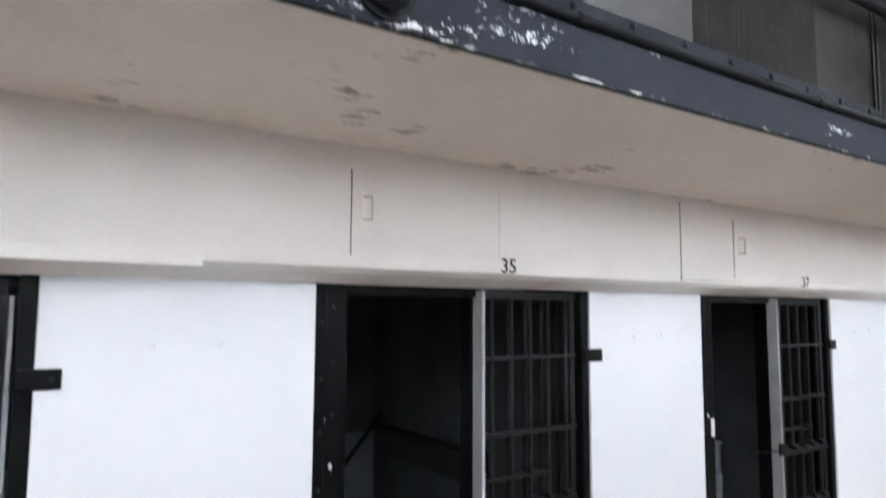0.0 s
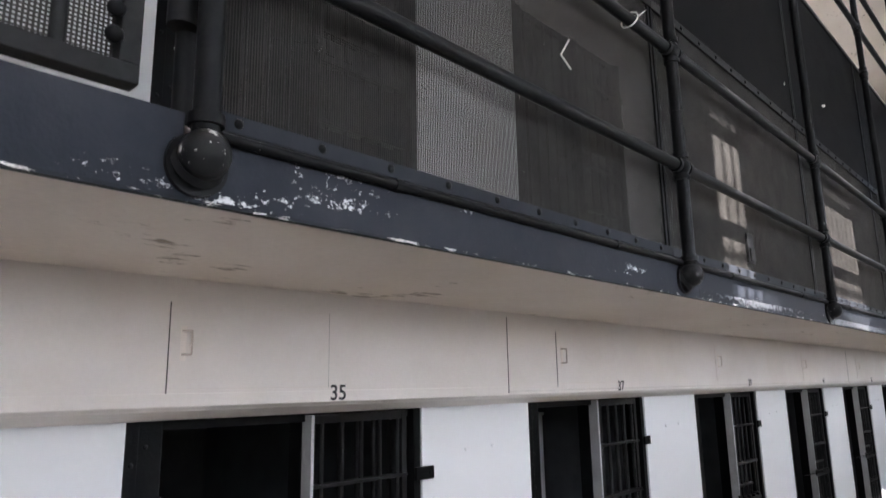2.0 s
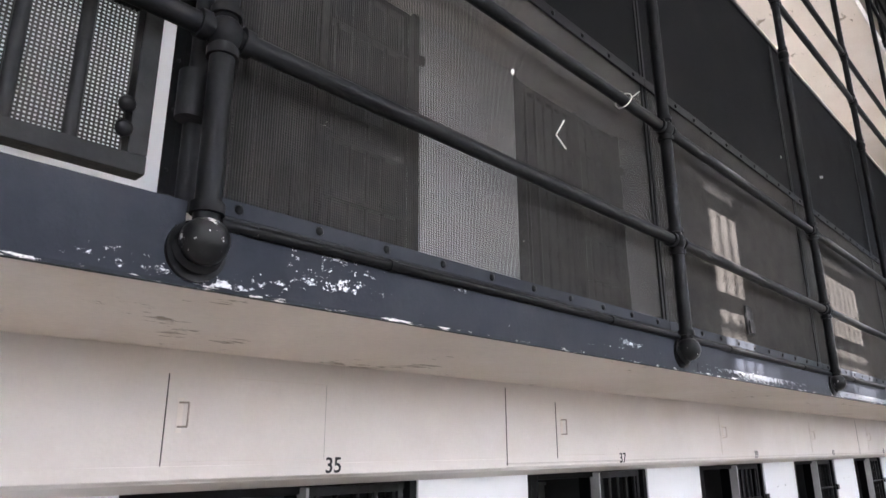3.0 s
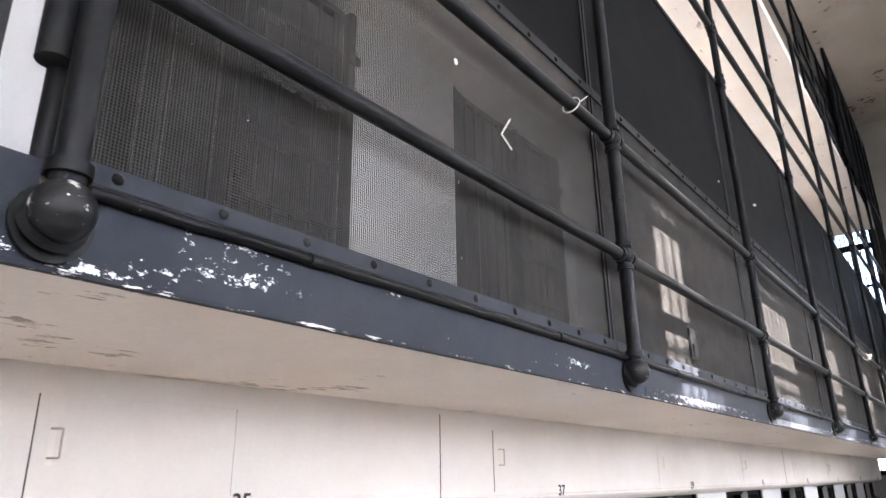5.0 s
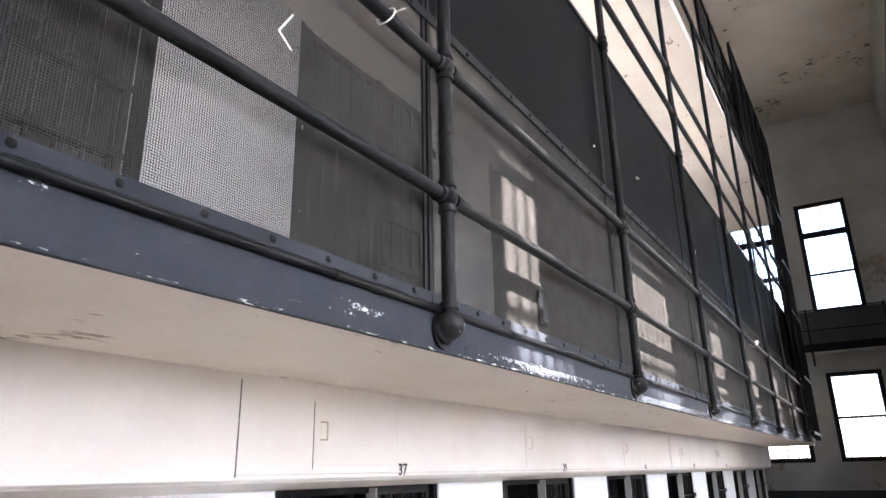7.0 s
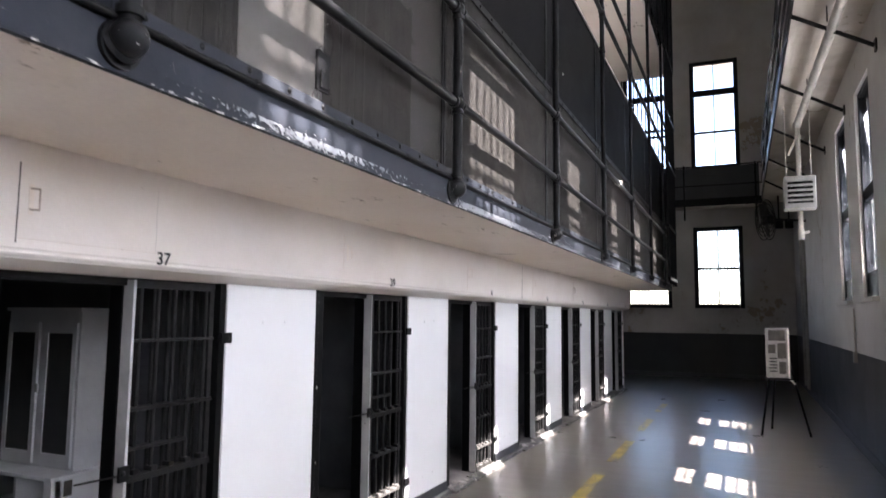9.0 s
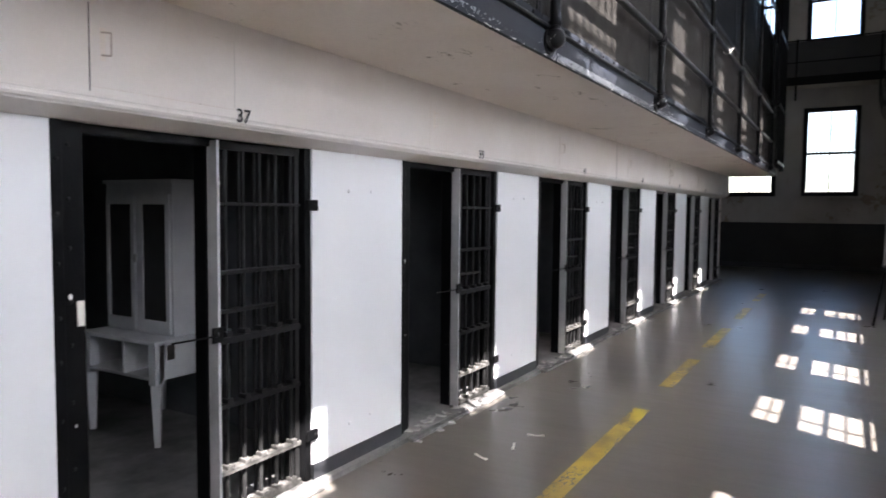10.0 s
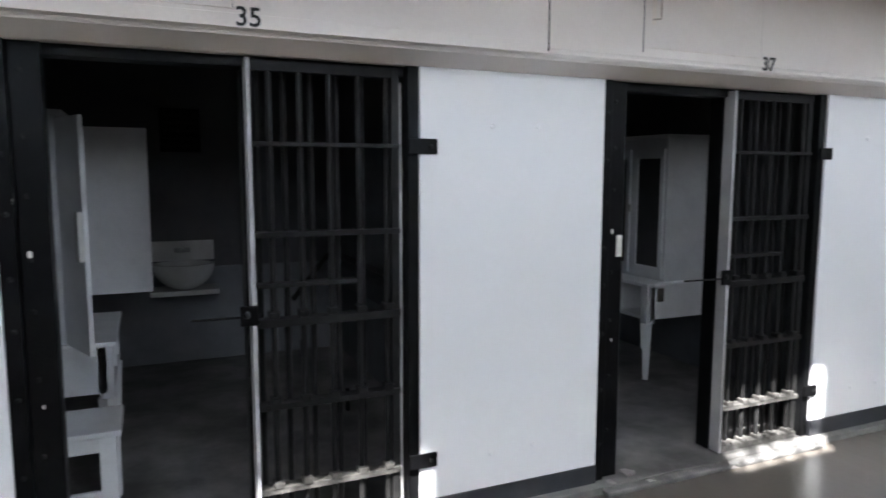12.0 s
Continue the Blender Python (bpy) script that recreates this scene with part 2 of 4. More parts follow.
def rod(bm, p, q, r, sides=12, r2=None):
    p, q = Vector(p), Vector(q)
    d = q - p
    m = Matrix.Translation((p + q) / 2) @ d.to_track_quat("Z", "Y").to_matrix().to_4x4()
    bmesh.ops.create_cone(bm, cap_ends=True, segments=sides, radius1=r, radius2=r if r2 is None else r2, depth=d.length, matrix=m)
    return bm


def ball(bm, p, r, sx=1, sy=1, sz=1, seg=16):
    bmesh.ops.create_uvsphere(bm, u_segments=seg, v_segments=seg // 2 + 2, radius=r, matrix=Matrix.LocRotScale(p, None, (sx, sy, sz)))
    return bm


def B(*a, bevel=0.0):
    return box(bmesh.new(), *a, bevel=bevel)


def R(*a, **k):
    return rod(bmesh.new(), *a, **k)


def part(name, bm, material, parent=None, label="", smooth=False):
    me = bpy.data.meshes.new(name)
    bm.to_mesh(me)
    bm.free()
    me.materials.append(material)
    if smooth:
        me.shade_smooth()
        me.set_sharp_from_angle(angle=radians(40))
    ob = new(name, me)
    if parent:
        ob.parent = parent
    if label:
        ob["label"] = label
    return ob


def again(ob, parent, m):
    """One more piece on the same mesh."""
    o = new(ob.name.split(".")[0], ob.data)
    o.parent = parent
    o.matrix_basis = m
    return o


def thing(name, label, category, group="", kind="", at=None):
    ob = new(name)
    ob.empty_display_size = 0.1
    if at:
        ob.location = at
    return tagged(ob, label, category, group, kind)


def structure(name, bm, material, label="", smooth=False):
    return tagged(part(name, bm, material, smooth=smooth), label, kind="structure")


def wires(length_x, z0, z1, pitch, w, material=None, depth=None):
    """A woven wire sheet as thin square wires, in the x-z plane."""
    vs, fs = [], []
    deep = depth or w * 0.35

    def bar(x0, x1, y0, y1, z0, z1):
        i = len(vs)
        vs.extend([(x0, y0, z0), (x1, y0, z0), (x1, y1, z0), (x0, y1, z0), (x0, y0, z1), (x1, y0, z1), (x1, y1, z1), (x0, y1, z1)])
        fs.extend([(i, i + 1, i + 5, i + 4), (i + 1, i + 2, i + 6, i + 5), (i + 2, i + 3, i + 7, i + 6), (i + 3, i, i + 4, i + 7)])

    for i in range(int(length_x / pitch) + 1):
        x = i * pitch
        bar(x, x + w, 0, deep, z0, z1)
    for i in range(int((z1 - z0) / pitch) + 1):
        z = z0 + i * pitch
        bar(0, length_x, -w * 0.35, 0, z, z + w)
    me = bpy.data.meshes.new("wire_mesh")
    me.from_pydata(vs, [], fs)
    me.materials.append(material or WIRE)
    return me


# ---- ground, floor, hall walls, ceiling
structure("ground", B(-900, 900, -900, 900, -0.6, -0.5), GROUND, "dry pale ground outside the cell house")
structure("floor", B(WEST_X - 0.65, EAST_X + 0.65, SOUTH_Y - 0.65, NORTH_Y + 0.5, -0.3, 0), FLOOR, "glossy sealed brown-grey concrete floor")
structure("ceiling", B(WEST_X - 0.65, EAST_X + 0.65, SOUTH_Y - 0.65, NORTH_Y + 0.5, TOP_Z, TOP_Z + 0.3), CEIL, "stained peeling beige plaster ceiling")
structure("wall_west", B(WEST_X - 0.65, WEST_X, SOUTH_Y, NORTH_Y, 0, TOP_Z), HALLWALL, "pale plaster end wall behind the walk")
structure("wall_north", B(WEST_X, EAST_X, NORTH_Y, NORTH_Y + 0.5, 0, TOP_Z), HALLWALL, "pale plaster wall behind the cell block")


def pierced(axis, a0, a1, b0, b1, holes, low_z, high_z):
    """A wall from a0 to a1 along its length, b0 to b1 through, with holes (c0, c1, z0, z1) in columns."""
    bm = bmesh.new()

    def put(c0, c1, z0, z1):
        if c1 - c0 > 1e-4 and z1 - z0 > 1e-4:
            box(bm, c0, c1, b0, b1, z0, z1) if axis == "x" else box(bm, b0, b1, c0, c1, z0, z1)

    cols = sorted({(h[0], h[1]) for h in holes})
    at = a0
    for c0, c1 in cols:
        put(at, c0, low_z, high_z)
        z = low_z
        for h in sorted(h for h in holes if h[0] == c0):
            put(c0, c1, z, h[2])
            z = h[3]
        put(c0, c1, z, high_z)
        at = c1
    put(at, a1, low_z, high_z)
    return bm


LOW_WIN, HIGH_WIN = (2.10, 4.84), (6.88, 10.02)
MID_Z = 5.90
structure("wall_south", pierced("x", WEST_X - 0.65, EAST_X + 0.65, SOUTH_Y - 0.65, SOUTH_Y, [(c - 0.55, c + 0.55, *LOW_WIN) for c in SIDE_WINDOWS], 0, MID_Z), HALLWALL, "pale painted plaster outer wall with tall windows")
structure("wall_south_upper", pierced("x", WEST_X - 0.65, EAST_X + 0.65, SOUTH_Y - 0.65, SOUTH_Y, [(c - 0.675, c + 0.675, *HIGH_WIN) for c in HIGH_WINDOWS], MID_Z, TOP_Z), HALLWALL, "pale painted upper outer wall with barred windows")
END_WINDOWS = (0.46, 2.57)
end_holes = [(c - 0.72, c + 0.72, *w) for c in END_WINDOWS for w in ((2.14, 4.70), (6.52, 10.1))]
structure("wall_east", pierced("y", SOUTH_Y, NORTH_Y, EAST_X, EAST_X + 0.65, end_holes, 0, TOP_Z), HALLWALL, "pale painted end wall with tall windows")
structure("wainscot_south", B(WEST_X, EAST_X - 0.004, SOUTH_Y, SOUTH_Y + 0.004, 0.14, 1.36), DARKGREY, "dark grey painted lower wall band")
structure("wainscot_east", B(EAST_X - 0.004, EAST_X, SOUTH_Y + 0.004, NORTH_Y, 0.14, 1.36), DARKGREY, "dark grey painted lower wall band")
structure("baseboard_south", B(WEST_X, EAST_X - 0.02, SOUTH_Y, SOUTH_Y + 0.02, 0, 0.14, bevel=0.004), BASE, "black painted base strip")
structure("baseboard_east", B(EAST_X - 0.02, EAST_X, SOUTH_Y + 0.02, NORTH_Y, 0, 0.14, bevel=0.004), BASE, "black painted base strip")


def window(name, w, z0, z1, rails, mullions, turn, at, bars=0, grille=(), fw=0.07, sun_blockers=(), thin=0.011, bar_r=0.013):
    """A steel window facing local -y, its centre line at local x = 0; rails: heights of horizontal bars."""
    top = tagged(new(name), "dark-framed barred steel window" if bars else "dark-framed tall sash window", kind="structure")
    h = w / 2
    frame_bm = bmesh.new()
    for b in ((-h, -h + fw, z0, z1), (h - fw, h, z0, z1), (-h + fw, h - fw, z1 - fw, z1), (-h + fw, h - fw, z0, z0 + fw)):
        box(frame_bm, b[0], b[1], 0, 0.10, b[2], b[3], bevel=0.006)
    part("window_frame", frame_bm, FRAME, top)
    for z, t in rails:
        part("sash_rail", B(-h + 0.07, h - 0.07, 0.02, 0.08, z - t / 2, z + t / 2), FRAME, top)
    for i in range(mullions):
        x = -h + w * (i + 1) / (mullions + 1)
        part("mullion", B(x - thin, x + thin, 0.03, 0.07, z0 + 0.08, z1 - 0.07), FRAME, top)
    part("window_sill", B(-h - 0.05, h + 0.05, -0.12, 0.0, z0 - 0.06, z0 - 0.002, bevel=0.006), HALLWALL, top)
    # added opaque plates that cut the sunlight to shape its patches
    for x0, x1, za, zb in sun_blockers:
        part("sun_blocker", B(x0, x1, 0.082, 0.094, za, zb), FRAME, top)
    pane = part("pane", B(-h + 0.07, h - 0.07, 0.048, 0.052, z0 + 0.08, z1 - 0.07), GLASS, top)
    pane.visible_shadow = False
    for z, t in grille:
        part("grille_bar", B(-h, h, 0.085, 0.10, z - t / 2, z + t / 2), BAR, top)
    for i in range(bars):
        x = -h + w * (i + 0.5) / bars
        part("bar", R((x, 0.4, z0), (x, 0.4, z1), bar_r, sides=8), BAR, top)
    top.matrix_basis = at @ pose(0, 0, 0, 0, 0, turn)
    return top


low = window("window_1", 1.10, *LOW_WIN, ((3.46, 0.16), (2.28, 0.32)), 1, 180, pose(SIDE_WINDOWS[0], SOUTH_Y - 0.04, 0), grille=((3.10, 0.055), (2.64, 0.07), (2.87, 0.012), (4.1, 0.012), (3.8, 0.012)))
for c in SIDE_WINDOWS[1:]:
    copy_thing(low, pose(c, SOUTH_Y - 0.04, 0, 0, 0, 180))
# unseen plates added per upper window, sized to trim the sun on screen and doors
SUN_BLOCKERS = {-1: ((-0.605, 0.605, 7.78, 9.95),), 0: ((0.14, 0.605, 8.0, 9.95), (-0.605, -0.27, 8.0, 9.95)), 2: ((0.05, 0.605, 8.0, 9.95), (-0.605, -0.52, 8.0, 9.95)), 3: ((-0.10, 0.605, 8.0, 9.95),)}
LOW_SUN_BLOCKERS = ((-0.605, -0.42, 6.95, 8.0), (0.22, 0.605, 6.95, 8.0))
for i, c in enumerate(HIGH_WINDOWS):
    window("window_2", 1.35, *HIGH_WIN, (), 0, 180, pose(c, SOUTH_Y - 0.04, 0), bars=9, bar_r=0.018, sun_blockers=SUN_BLOCKERS.get(i - 4, ()) + (LOW_SUN_BLOCKERS if i > 4 else LOW_SUN_BLOCKERS[1:] if i == 4 else ()))
for c in END_WINDOWS:
    window("window_3", 1.44, 2.14, 4.70, ((3.38, 0.07),), 1, -90, pose(EAST_X + 0.04, c, 0), bars=14, fw=0.13, thin=0.015)
    window("window_4", 1.44, 6.52, 10.1, ((9.05, 0.20), (7.75, 0.07)), 1, -90, pose(EAST_X + 0.04, c, 0), fw=0.13, thin=0.015)


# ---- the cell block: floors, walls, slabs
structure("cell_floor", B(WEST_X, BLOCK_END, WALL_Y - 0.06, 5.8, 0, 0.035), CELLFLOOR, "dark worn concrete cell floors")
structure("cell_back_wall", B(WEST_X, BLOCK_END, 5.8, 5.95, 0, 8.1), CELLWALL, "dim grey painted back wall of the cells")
for k in list(CELLS) + [8]:
    x = DOOR0 + PITCH * k - 0.42
    for tier in range(2):
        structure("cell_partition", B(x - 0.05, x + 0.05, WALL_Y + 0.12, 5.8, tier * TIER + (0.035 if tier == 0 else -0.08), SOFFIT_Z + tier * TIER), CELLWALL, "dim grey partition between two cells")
structure("cell_dado", B(WEST_X, BLOCK_END, 5.794, 5.8, 0.035, 0.80), DADO, "blue-grey painted lower band of the cell back walls")
structure("block_end_wall", B(BLOCK_END, BLOCK_END + 0.15, WALL_Y, 5.95, 0, 8.1), CREAM, "cream painted end of the cell block")
for tier in range(3):
    z = SOFFIT_Z + TIER * tier
    y0 = EDGE_Y + 0.012 if tier != 1 else 1.55
    structure("walkway_slab", B(WEST_X, BLOCK_END, y0, 5.8, z, z + 0.17), SOFFIT, "cream painted concrete walkway slab with scuffed underside")
structure("beam_lip", B(WEST_X, BLOCK_END, EDGE_Y - 0.0145, EDGE_Y - 0.012, SOFFIT_Z - 0.008, SOFFIT_Z + 0.001), LIP, "chipped lower edge of the walkway beam")
# matt black strip paints the shadow line between beam and angle iron
structure("walkway_gap_shade", B(POST0 - 0.03, BLOCK_END, 1.505, 1.515, 2.66, 2.694), WIRE_DARK, "black strip standing in for shade above the walkway beam")
structure("walkway_beam", B(POST0 - 0.03, BLOCK_END, EDGE_Y - 0.012, EDGE_Y + 0.012, SOFFIT_Z - 0.006, 2.652), BEAM, "dark slate steel edge beam with chipped paint")
structure("walkway_beam", B(WEST_X, POST0 - 0.03, EDGE_Y - 0.012, EDGE_Y + 0.012, SOFFIT_Z - 0.006, 2.70), BEAM, "dark slate steel edge beam below the gate")
structure("upper_edge_beam", B(WEST_X, BLOCK_END, 1.53, 1.55, 5.285, 5.60, bevel=0.003), STAINED, "cream painted edge of the upper walkway")
structure("top_edge_beam", B(WEST_X, BLOCK_END, EDGE_Y - 0.012, EDGE_Y + 0.012, 8.064, 8.245, bevel=0.003), CREAM, "cream painted edge of the top slab")


def wall_panels(z):
    """White steel panels between the doors of a tier, with bolts."""
    wall = tagged(new("cell_front_wall"), "white gloss-painted steel cell front", kind="structure")
    wall.location = (0, 0, z)
    bolt = None
    for k in list(CELLS)[:-1] + [7]:
        x0 = DOOR0 + PITCH * k + DOOR_W
        x1 = DOOR0 + PITCH * (k + 1) if k < 7 else BLOCK_END
        part("wall_panel", B(x0, x1, WALL_Y, WALL_Y + 0.06, 0.125, 2.03, bevel=0.003), WHITE, wall)
        part("wall_base", B(x0, x1, WALL_Y - 0.008, WALL_Y + 0.06, 0, 0.125, bevel=0.003), BASE, wall)
        if k == 7:
            continue
        for bx, bz in ((0.34, 1.76), (0.57, 1.765), (0.345, 0.285), (0.57, 0.29)):
            if bolt is None:
                bolt = part("bolt", ball(bmesh.new(), (0, 0, 0), 0.012, 1, 0.6, 1, seg=10), WHITE, wall, smooth=True)
                bolt.location = (x0 + bx, WALL_Y, bz)
            else:
                again(bolt, wall, pose(x0 + bx, WALL_Y, bz))
    return wall


for tier in range(2):
    wall_panels(TIER * tier)
structure("cell_front_far", B(WEST_X, DOOR0 + PITCH * -4, WALL_Y, WALL_Y + 0.06, 0, 5.4), WHITE, "white painted steel cell front")
structure("cell_front_upper", B(WEST_X, BLOCK_END, WALL_Y, WALL_Y + 0.06, 2 * TIER, 2 * TIER + SOFFIT_Z), STAINED, "cream painted front of the top tier")


def fascia(z):
    bm = bmesh.new()
    prof = [(FASCIA_Y, 2.06), (FASCIA_Y, SOFFIT_Z), (WALL_Y + 0.10, SOFFIT_Z), (WALL_Y + 0.10, 1.995), (WALL_Y - 0.012, 1.995), (FASCIA_Y + 0.03, 2.035)]
    a = [bm.verts.new((WEST_X, y, zz)) for y, zz in prof]
    b = [bm.verts.new((BLOCK_END, y, zz)) for y, zz in prof]
    for i in range(len(prof)):
        j = (i + 1) % len(prof)
        bm.faces.new((a[i], a[j], b[j], b[i]))
    bm.faces.new(a[::-1])
    bm.faces.new(b)
    bmesh.ops.recalc_face_normals(bm, faces=bm.faces)
    bmesh.ops.bevel(bm, geom=[e for e in bm.edges if abs(e.verts[0].co.x - e.verts[1].co.x) > 1 and min(v.co.y for v in e.verts) < FASCIA_Y + 0.05 and max(v.co.z for v in e.verts) < 2.2], offset=0.012, segments=3, affect="EDGES")
    ob = structure("fascia", bm, CREAM, "cream sheet-steel housing above the cell doors")
    ob.location.z = z
    return ob


for tier in range(2):
    fascia(TIER * tier)
# sheet joints in the housing and a lapped lower lip
for k in (0, 3):
    x = DOOR0 + PITCH * k + 2.0
    tagged(part("fascia_joint", B(x, x + 0.006, FASCIA_Y - 0.0015, FASCIA_Y + 0.002, 2.06, SOFFIT_Z - 0.03), CRACK), "dark open joint between two sheets of the housing", kind="structure")
tagged(part("fascia_lap", B(WEST_X, 2.17, FASCIA_Y - 0.016, FASCIA_Y - 0.0065, 2.030, 2.085, bevel=0.003), CREAM), "lapped lower edge of a cream housing sheet", kind="structure")
tagged(part("fascia_lap", B(WEST_X, DOOR0 + 1.99, FASCIA_Y - 0.006, FASCIA_Y, 2.048, 2.095, bevel=0.002), CREAM), "lapped lower edge of a cream housing sheet", kind="structure")


# ---- access hatches and numbers
def hatch(k, plain):
    x0, x1, z0, z1 = 0.05, 0.755, 2.11, 2.42
    h = thing("access_hatch", "cream painted access hatch, its joints filled with paint" if plain else "cream painted access hatch with worn handle above a cell door", "hatch", "hatches above the cells")
    part("cover", B(x0, x1, FASCIA_Y - 0.003, FASCIA_Y - 0.0003, z0, z1, bevel=0.001), CREAM, h)
    w = 0.002 if plain else 0.004
    for b in ((x0 - w, x0, z0 - 0.02, z1), (x1, x1 + 0.002, z0, z1)):
        part("gap", B(b[0], b[1], FASCIA_Y - 0.0016, FASCIA_Y + 0.001, b[2], b[3]), SOFFIT if plain else CRACK, h)
    for b in ((x0, x1, z0 - 0.0015, z0), (x0, x1, z1, z1 + 0.0015)):
        part("gap", B(b[0], b[1], FASCIA_Y - 0.0016, FASCIA_Y + 0.001, b[2], b[3]), SOFFIT, h)
    grip = bmesh.new()
    gx, gy = x0 + 0.045, FASCIA_Y - 0.003
    for za, zb in ((2.232, 2.318),):
        rod(grip, (gx + 0.028, gy - 0.022, za), (gx + 0.028, gy - 0.022, zb), 0.0036, sides=8)
        rod(grip, (gx + 0.028, gy - 0.022, za), (gx, gy, za), 0.0036, sides=8)
        rod(grip, (gx + 0.028, gy - 0.022, zb), (gx, gy, zb), 0.0036, sides=8)
    part("handle", grip, SOFFIT if plain else RUST, h, "painted pull handle" if plain else "worn rusty pull handle", smooth=True)
    part("worn_mark", B(x0 + 0.040, x0 + 0.062, FASCIA_Y - 0.0042, FASCIA_Y - 0.0031, 2.21, 2.335), SOFFIT, h)
    h.location.x = DOOR0 + PITCH * k
    return h


worn_hatch, plain_hatch = hatch(-3, False), hatch(2, True)
for k in list(CELLS)[2:]:
    if k != 2:
        copy_thing(worn_hatch if k < 2 else plain_hatch, pose(DOOR0 + PITCH * k, 0, 0))


def number(text, x, z, size):
    cu = bpy.data.curves.new("door_number", "FONT")
    cu.body, cu.size, cu.extrude, cu.align_x, cu.align_y = text, size, 0.0006, "CENTER", "CENTER"
    cu.offset = 0.0012
    tmp = new("tmp", cu)
    bpy.context.view_layer.update()
    me = bpy.data.meshes.new_from_object(tmp.evaluated_get(bpy.context.evaluated_depsgraph_get()))
    bpy.data.objects.remove(tmp)
    me.materials.clear()
    me.materials.append(INK)
    ob = new("door_number", me)
    ob.matrix_basis = pose(x, FASCIA_Y - 0.0075, z, 90, 0, 0)
    return tagged(ob, "black stencilled cell number %s on the cream housing" % text, "sign", "cell numbers")


for k in list(CELLS)[1:]:
    number(str(35 + 2 * k), DOOR0 + PITCH * k + 0.805, 2.082, 0.090)


# ---- cell doors
def door_frame():
    f = thing("door_frame", "black chipped steel cell door frame between white panels", "door frame", "cell door frames")
    y = WALL_Y
    part("jamb", B(0, 0.055, y + 0.012, y + 0.11, 0, 2.0, bevel=0.004), BLACK, f)
    part("jamb", B(0.055, 0.155, y + 0.035, y + 0.13, 0, 2.0, bevel=0.006), BLACK, f)
    part("jamb", B(DOOR_W - 0.05, DOOR_W, y + 0.012, y + 0.14, 0, 2.0, bevel=0.004), BLACK, f)
    part("header", B(0.155, DOOR_W - 0.05, y + 0.05, y + 0.14, 1.955, 2.0, bevel=0.004), BLACK, f)
    # pale strip paints the bright reflection along the opening's edge
    part("edge_strip", B(DOOR_W - 0.075, DOOR_W - 0.062, y + 0.05, y + 0.075, 0.03, 1.93), GREYSTILE, f, "pale edge strip, reflected light put into its colour")
    part("threshold", B(0, DOOR_W, y - 0.11, y + 0.14, 0.0, 0.03, bevel=0.012), SILL, f, "worn broken concrete sill")
    rivet = None
    for z in (0.22, 0.5, 0.78, 1.02, 1.2, 1.42, 1.62, 1.84):
        for x in (0.03, 0.09):
            yy = y + (0.012 if x < 0.05 else 0.035)
            if rivet is None:
                rivet = part("rivet", ball(bmesh.new(), (0, 0, 0), 0.009, 1, 0.6, 1, seg=8), BAR, f, smooth=True)
                rivet.location = (x, yy, z)
            else:
                again(rivet, f, pose(x, yy, z + (0.06 if x > 0.05 else 0)))
    for x, yy, z in ((0.088, 0.033, 1.28), (0.10, 0.033, 0.74)):
        part("bare_rivet", ball(bmesh.new(), (x, y + yy, z), 0.0085 if z > 1 else 0.005, 1, 0.5, 1.5, seg=8), PALE, f, "rivet worn bare of paint")
    return f


